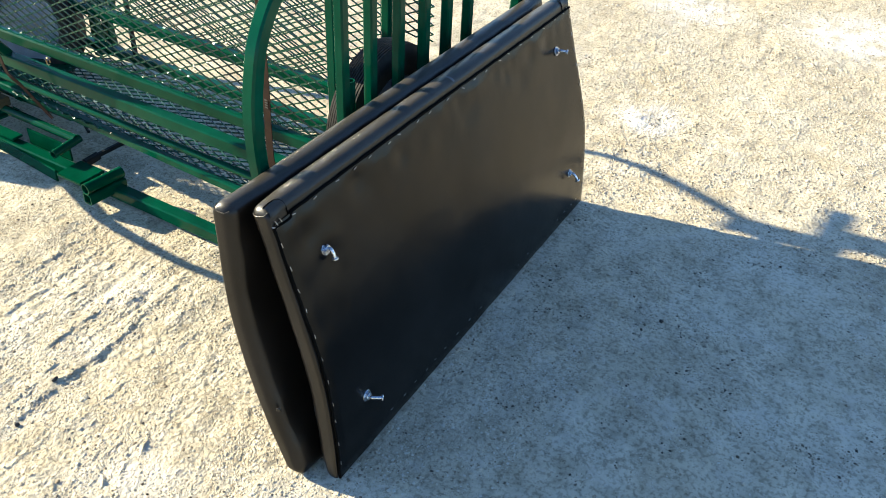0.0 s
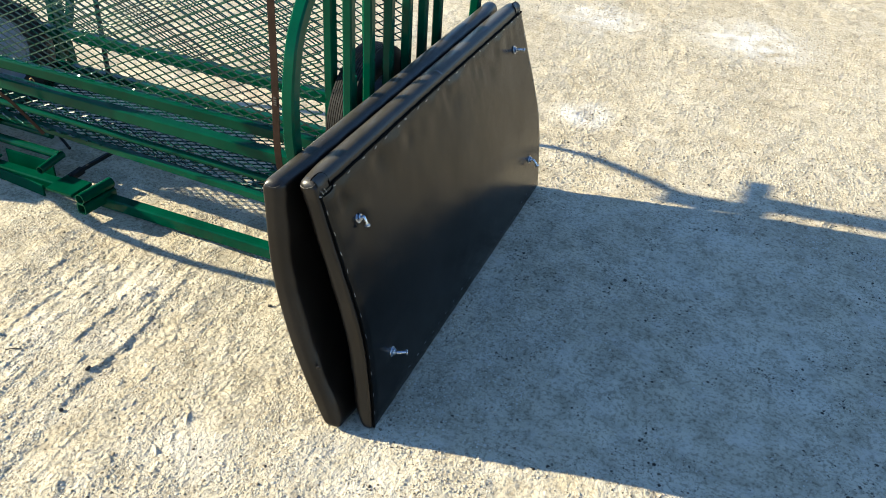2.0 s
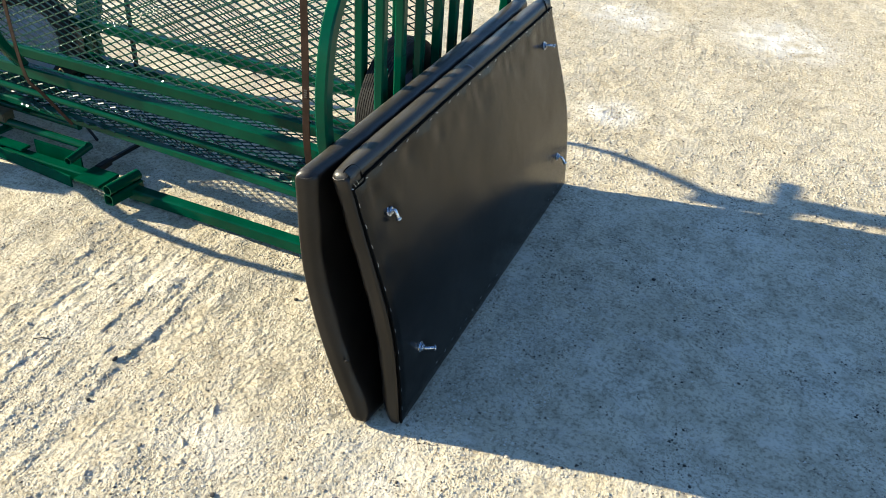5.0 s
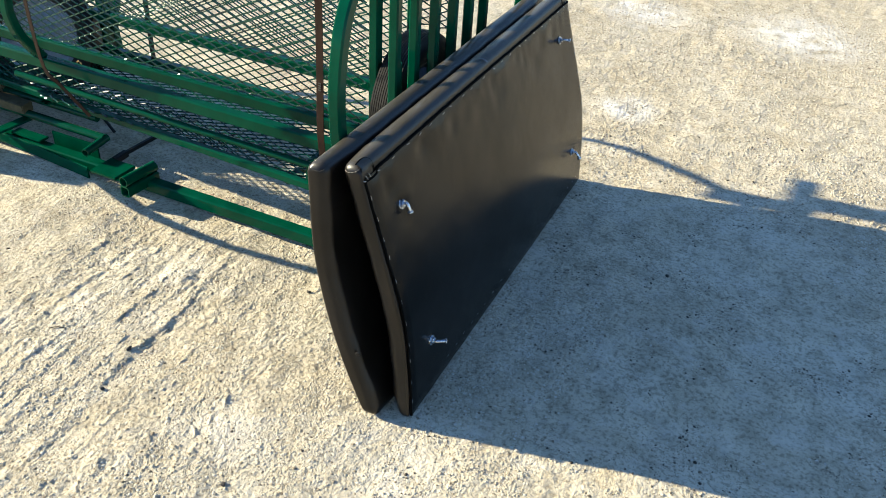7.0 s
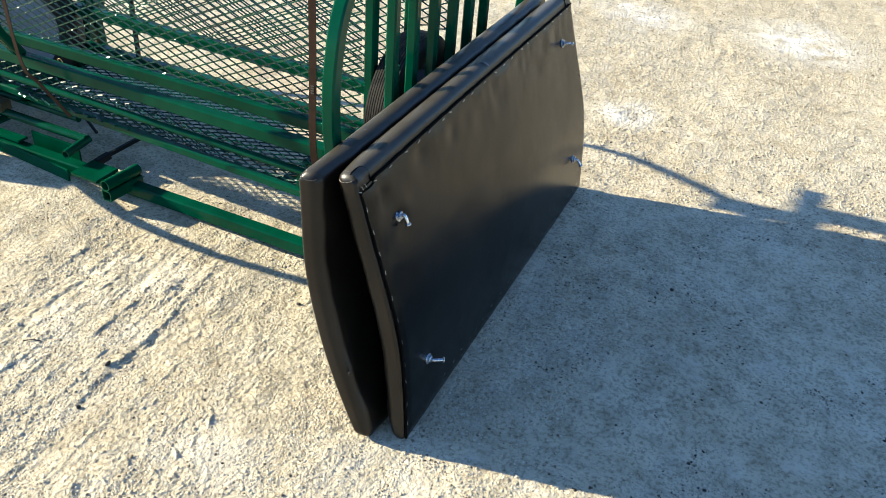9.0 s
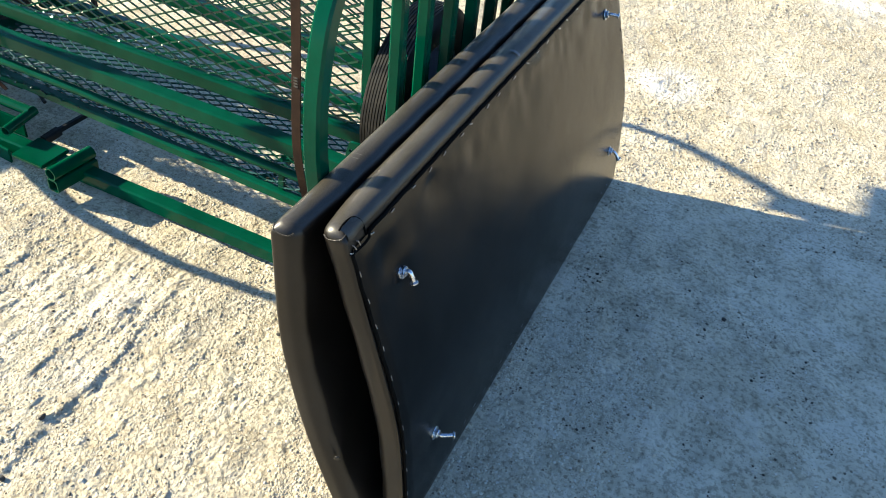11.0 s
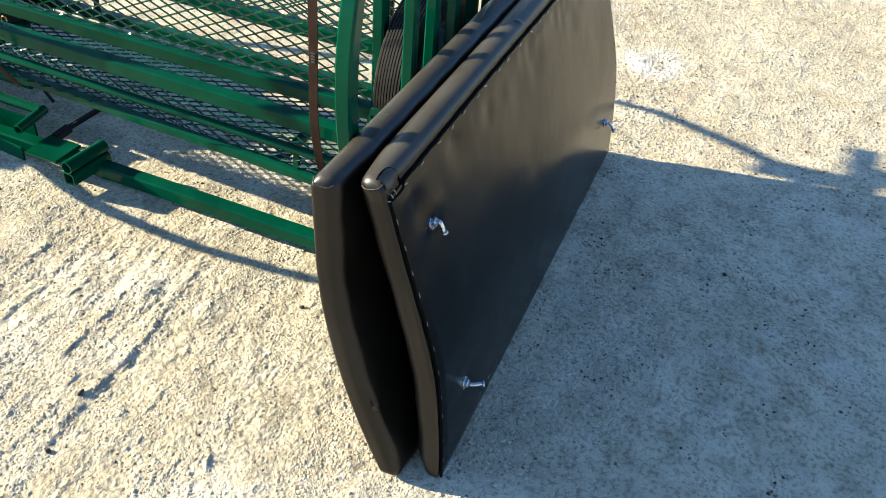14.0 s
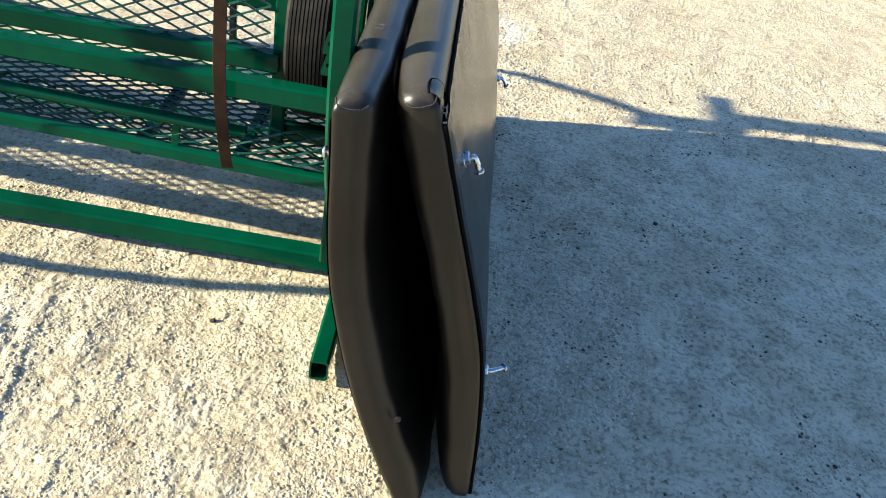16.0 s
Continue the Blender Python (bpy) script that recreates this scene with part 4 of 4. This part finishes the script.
def bolt(top, c, h, y, reach, droop):
    p, nrm = on_back(c, h, y, 0.004)
    bm = bmesh.new()
    cyl(bm, p, nrm, 0.0125, 0.002, 20, 0.0006)
    cyl(bm, p + nrm * 0.002, nrm, 0.0085, 0.006, 6, 0.001)
    b = part("bolt", bm, ZINC, top, "zinc-plated bolt and washer")
    d = (nrm + Vector((0, droop[0], droop[1]))).normalized()
    bm = bmesh.new()
    sweep(bm, smooth_path([p + nrm * 0.007, p + nrm * 0.013, p + nrm * 0.015 + d * reach * 0.4, p + nrm * 0.015 + d * reach], 5), profile_round(0.0038, 10), (0, 1, 0.01))
    cyl(bm, p + nrm * 0.015 + d * reach, d, 0.0068, 0.004, 12, 0.001)
    part("bolt_shank", bm, ZINC, b)


bolt(outer, oc, 0.495, 0.069, 0.018, (0.0, -2.6))
bolt(outer, oc, 0.148, 0.079, 0.018, (0.7, -0.15))
bolt(outer, oc, 0.514, 1.085, 0.014, (0.3, -0.4))
bolt(outer, oc, 0.158, 1.087, 0.02, (0.2, -1.6))
p, nrm = on_back(ic, 0.513, 0.020, 0.002)
head = part("bolt_head", cyl(bmesh.new(), p + nrm * 0.013, nrm, 0.0080, 0.006, 14, 0.0025), ZINC, inner, "zinc-plated bolt head")
part("bolt_shank", cyl(bmesh.new(), p, nrm, 0.0036, 0.0135, 10, 0.0004), ZINC, head)


def on_pad(c, a, w, y):
    """The place at length a along the section, w deep into the padding."""
    p, nrm = on_back(c, a, y)
    return p - nrm * w


def on_roll(c, turn, y, off=0.0):
    """The place on the rolled upper edge, turned by degrees from the board side (0) to the top (90)."""
    q, reach = radians(turn), ROLL + off
    return on_pad(c, c[0][-1] - ROLL + reach * math.sin(q), ROLL - reach * math.cos(q), y)


def end_fold(top, c, y0, thick):
    """The lip where the end panel is folded over the padding at the upper corner."""
    total = c[0][-1]
    bm = bmesh.new()
    pts = [on_roll(c, 30, y0 + 0.010, 0.0004), on_pad(c, total - 0.0130, 0.0055, y0 + 0.0006), on_pad(c, total - 0.0148, 0.013, y0 - 0.0010), on_pad(c, total - 0.0155, 0.022, y0 - 0.0012), on_pad(c, total - 0.0145, thick - 0.013, y0 - 0.0004), on_pad(c, total - 0.0112, thick - 0.0065, y0 + 0.0035)]
    sweep(bm, smooth_path(pts, 5), profile_round(0.0010, 8), (1, 0.2, 0.3))
    return part("folded_lip", bm, VINYL, top)


end_fold(outer, oc, -0.035, 0.043)
end_fold(inner, ic, -0.055, 0.044)


def corner_fold(top, c, y0, sign):
    """The folded tab at an upper corner of the board side; a black bead paints the shade in its open edge."""
    bm = bmesh.new()
    # path of the black bead that stands for the fold's shaded gap
    turns = ((62, -0.031), (68, -0.020), (68, -0.006), (60, 0.003), (40, 0.008), (10, 0.010))
    pts = [on_roll(c, q, y0 + sign * dy, 0.0008) for q, dy in turns] + [on_pad(c, H_TOP - 0.006, -0.001, y0 + sign * 0.011)]
    sweep(bm, smooth_path(pts, 4), profile_round(0.0013, 6), (1, 0.1, 0.2))
    fold = part("corner_fold", bm, GAP_SHADE, top, "black line standing for the shade in the open fold")
    bm = bmesh.new()
    grid = [[bm.verts.new(on_roll(c, -4 + 66 * i / 4, y0 + sign * (-0.030 + 0.041 * j / 6), 0.0014 + 0.0010 * math.sin(j * 1.1 + i))) for j in range(7)] for i in range(5)]
    for a, b in zip(grid, grid[1:]):
        for j in range(6):
            bm.faces.new((a[j], a[j + 1], b[j + 1], b[j]))
    part("fold_tab", bm, VINYL, fold)


corner_fold(outer, oc, 0.0, 1)
corner_fold(outer, oc, 1.169, -1)
for h, y, turn in ((0.597, -0.012, 1.2), (0.596, -0.023, 1.2), (0.591, -0.029, 0.5), (0.597, 1.183, 1.4)):
    staple(sheet_out, oc, h, y, turn, 0.0036)


def patch_on(top, place, size, name, mat, label):
    """A thin mark lying on the vinyl; place(u, v) gives its points."""
    bm = bmesh.new()
    grid = [[bm.verts.new(place(size[0] * (i / 4 - 0.5), size[1] * (j / 4 - 0.5))) for j in range(5)] for i in range(5)]
    for a, b in zip(grid, grid[1:]):
        for j in range(4):
            bm.faces.new((a[j], a[j + 1], b[j + 1], b[j]))
    return part(name, bm, mat, top, label)


SCUFF = make_vinyl("scuffed_vinyl", (0.085, 0.08, 0.075), 0.6, 0.0)
TAPE = make_vinyl("pale_tape", (0.10, 0.105, 0.115), 0.5, 0.0)
patch_on(outer, lambda u, v: on_roll(oc, 50 + 60 * v / ROLL, 0.588 + u - 0.3 * v, 0.0006), (0.008, 0.020), "tape_scrap", TAPE, "scrap of pale tape")
for k in range(2):
    patch_on(inner, lambda u, v: on_pad(ic, ic[0][-1] + 0.0012, 0.022 + u, 0.135 + 0.012 * k + v), (0.013, 0.0016), "scuff", SCUFF, "pale scuff line")
nub = on_pad(ic, 0.165, 0.048, -0.052)
part("nub", cyl(bmesh.new(), nub, Vector((0.5, -1, 0)).normalized(), 0.0055, 0.004, 10, 0.0018), VINYL, inner, "small raised vinyl nub")


# ---- small things on the cart ----
def offcut(lo, hi, seed):
    bm = block(bmesh.new(), lo, hi, 0.003)
    rng = random.Random(seed)
    for v in bm.verts:
        v.co += Vector([rng.uniform(-0.0015, 0.0015) for _ in range(3)])
    return tagged(part("timber_block", bm, TIMBER, None, "", False), "short weathered timber offcut resting on the green drawbar", "timber", "timber offcuts")


def make_timber():
    m, nt, b = material("weathered_timber", (0.16, 0.14, 0.07), 0.8)
    n = noise_node(nt, 40, 5, 0.7)
    nt.links.new(ramp(nt, n.outputs[0], [(0.3, (0.055, 0.048, 0.022)), (0.7, (0.12, 0.10, 0.05))]).outputs[0], b.inputs["Base Color"])
    bump(nt, b, n.outputs[0], 0.4, 0.002)
    return m


TIMBER = make_timber()
offcut((-2.06, 0.522, 0.117), (-1.865, 0.582, 0.158), 1)
offcut((-1.96, 0.463, 0.098), (-1.715, 0.507, 0.130), 2)


# ---- single stones and a twig on the sand ----
def pebble(x, y, r, seed, dark):
    bm = bmesh.new()
    bmesh.ops.create_icosphere(bm, subdivisions=2, radius=r)
    rng = random.Random(seed)
    cuts = [(Vector((rng.uniform(-1, 1), rng.uniform(-1, 1), rng.uniform(-0.4, 1))).normalized(), rng.uniform(0.4, 0.7)) for _ in range(9)]
    for v in bm.verts:
        for n, k in cuts:
            d = v.co.dot(n) - k * r
            if d > 0:
                v.co -= n * d * 0.9
        v.co.z *= 0.7
    z = float(ground_height(np.array([x]), np.array([y]))[0])
    bmesh.ops.translate(bm, verts=bm.verts, vec=(x, y, z + r * 0.3))
    mat = DARK_STONE if dark else SHADED_PEBBLE
    what = "dark angular pebble lying on packed sand" if dark else "pale angular pebble lying on packed sand"
    return tagged(part("pebble", bm, mat, None, "", False), what, "pebble", "single pebbles")


DARK_STONE = make_paint("dark_stone", (0.055, 0.05, 0.045), 0.6)
for k, (x, y, r, dark) in enumerate(((-0.711, -0.172, 0.009, True), (0.384, 0.792, 0.0075, True), (0.373, 0.088, 0.0075, False), (0.305, 0.05, 0.007, False), (0.36, 0.121, 0.006, False), (0.222, 0.231, 0.006, False), (0.338, 0.332, 0.005, False), (0.236, -0.017, 0.007, False), (0.445, 0.23, 0.006, False), (0.697, 0.398, 0.007, False), (-0.46, 0.231, 0.007, True), (-0.267, -0.389, 0.007, True), (-0.672, -0.303, 0.007, True), (0.218, 0.134, 0.006, False))):
    pebble(x, y, r, 40 + k, dark)
TWIG = (-0.931, -0.209)
bm = bmesh.new()
z = float(ground_height(np.array([TWIG[0]]), np.array([TWIG[1]]))[0])
sweep(bm, smooth_path([(TWIG[0], TWIG[1], z + 0.003), (TWIG[0] + 0.016, TWIG[1] + 0.012, z + 0.0045), (TWIG[0] + 0.034, TWIG[1] + 0.02, z + 0.003)], 4), profile_round(0.0014, 6), (0, 0, 1))
tagged(part("twig", bm, DARK_STONE), "short dark twig lying on packed sand", "twig")

# ---- straps ----
def strap(pts, w, label):
    bm = bmesh.new()
    sweep(bm, smooth_path(pts, 4), profile_square(w, 0.002, 0.0004), (0, 1, 0))
    return tagged(part("strap", bm, WEB), label, "strap")


front_strap = strap([(-0.485, 0.36, 0.98), (-0.487, 0.358, 0.6), (-0.489, 0.355, 0.41), (-0.489, 0.372, 0.3), (-0.489, 0.40, 0.21), (-0.488, 0.41, 0.192)], 0.020, "brown woven webbing strap hanging over the green rail")
strap([(-1.417, 0.33, 0.98), (-1.417, 0.33, 0.571), (-1.409, 0.335, 0.384), (-1.37, 0.345, 0.333), (-1.304, 0.37, 0.24)], 0.014, "brown woven webbing strap hanging over the green rail")
INK = make_vinyl("pale_print", (0.045, 0.04, 0.034), 0.7, 0.0)
for z in (0.530, 0.536, 0.542, 0.548):
    part("print_mark", block(bmesh.new(), (-0.492, 0.3545, z - 0.0018), (-0.483, 0.3555, z + 0.0018), 0.0003), INK, front_strap, "worn pale print")
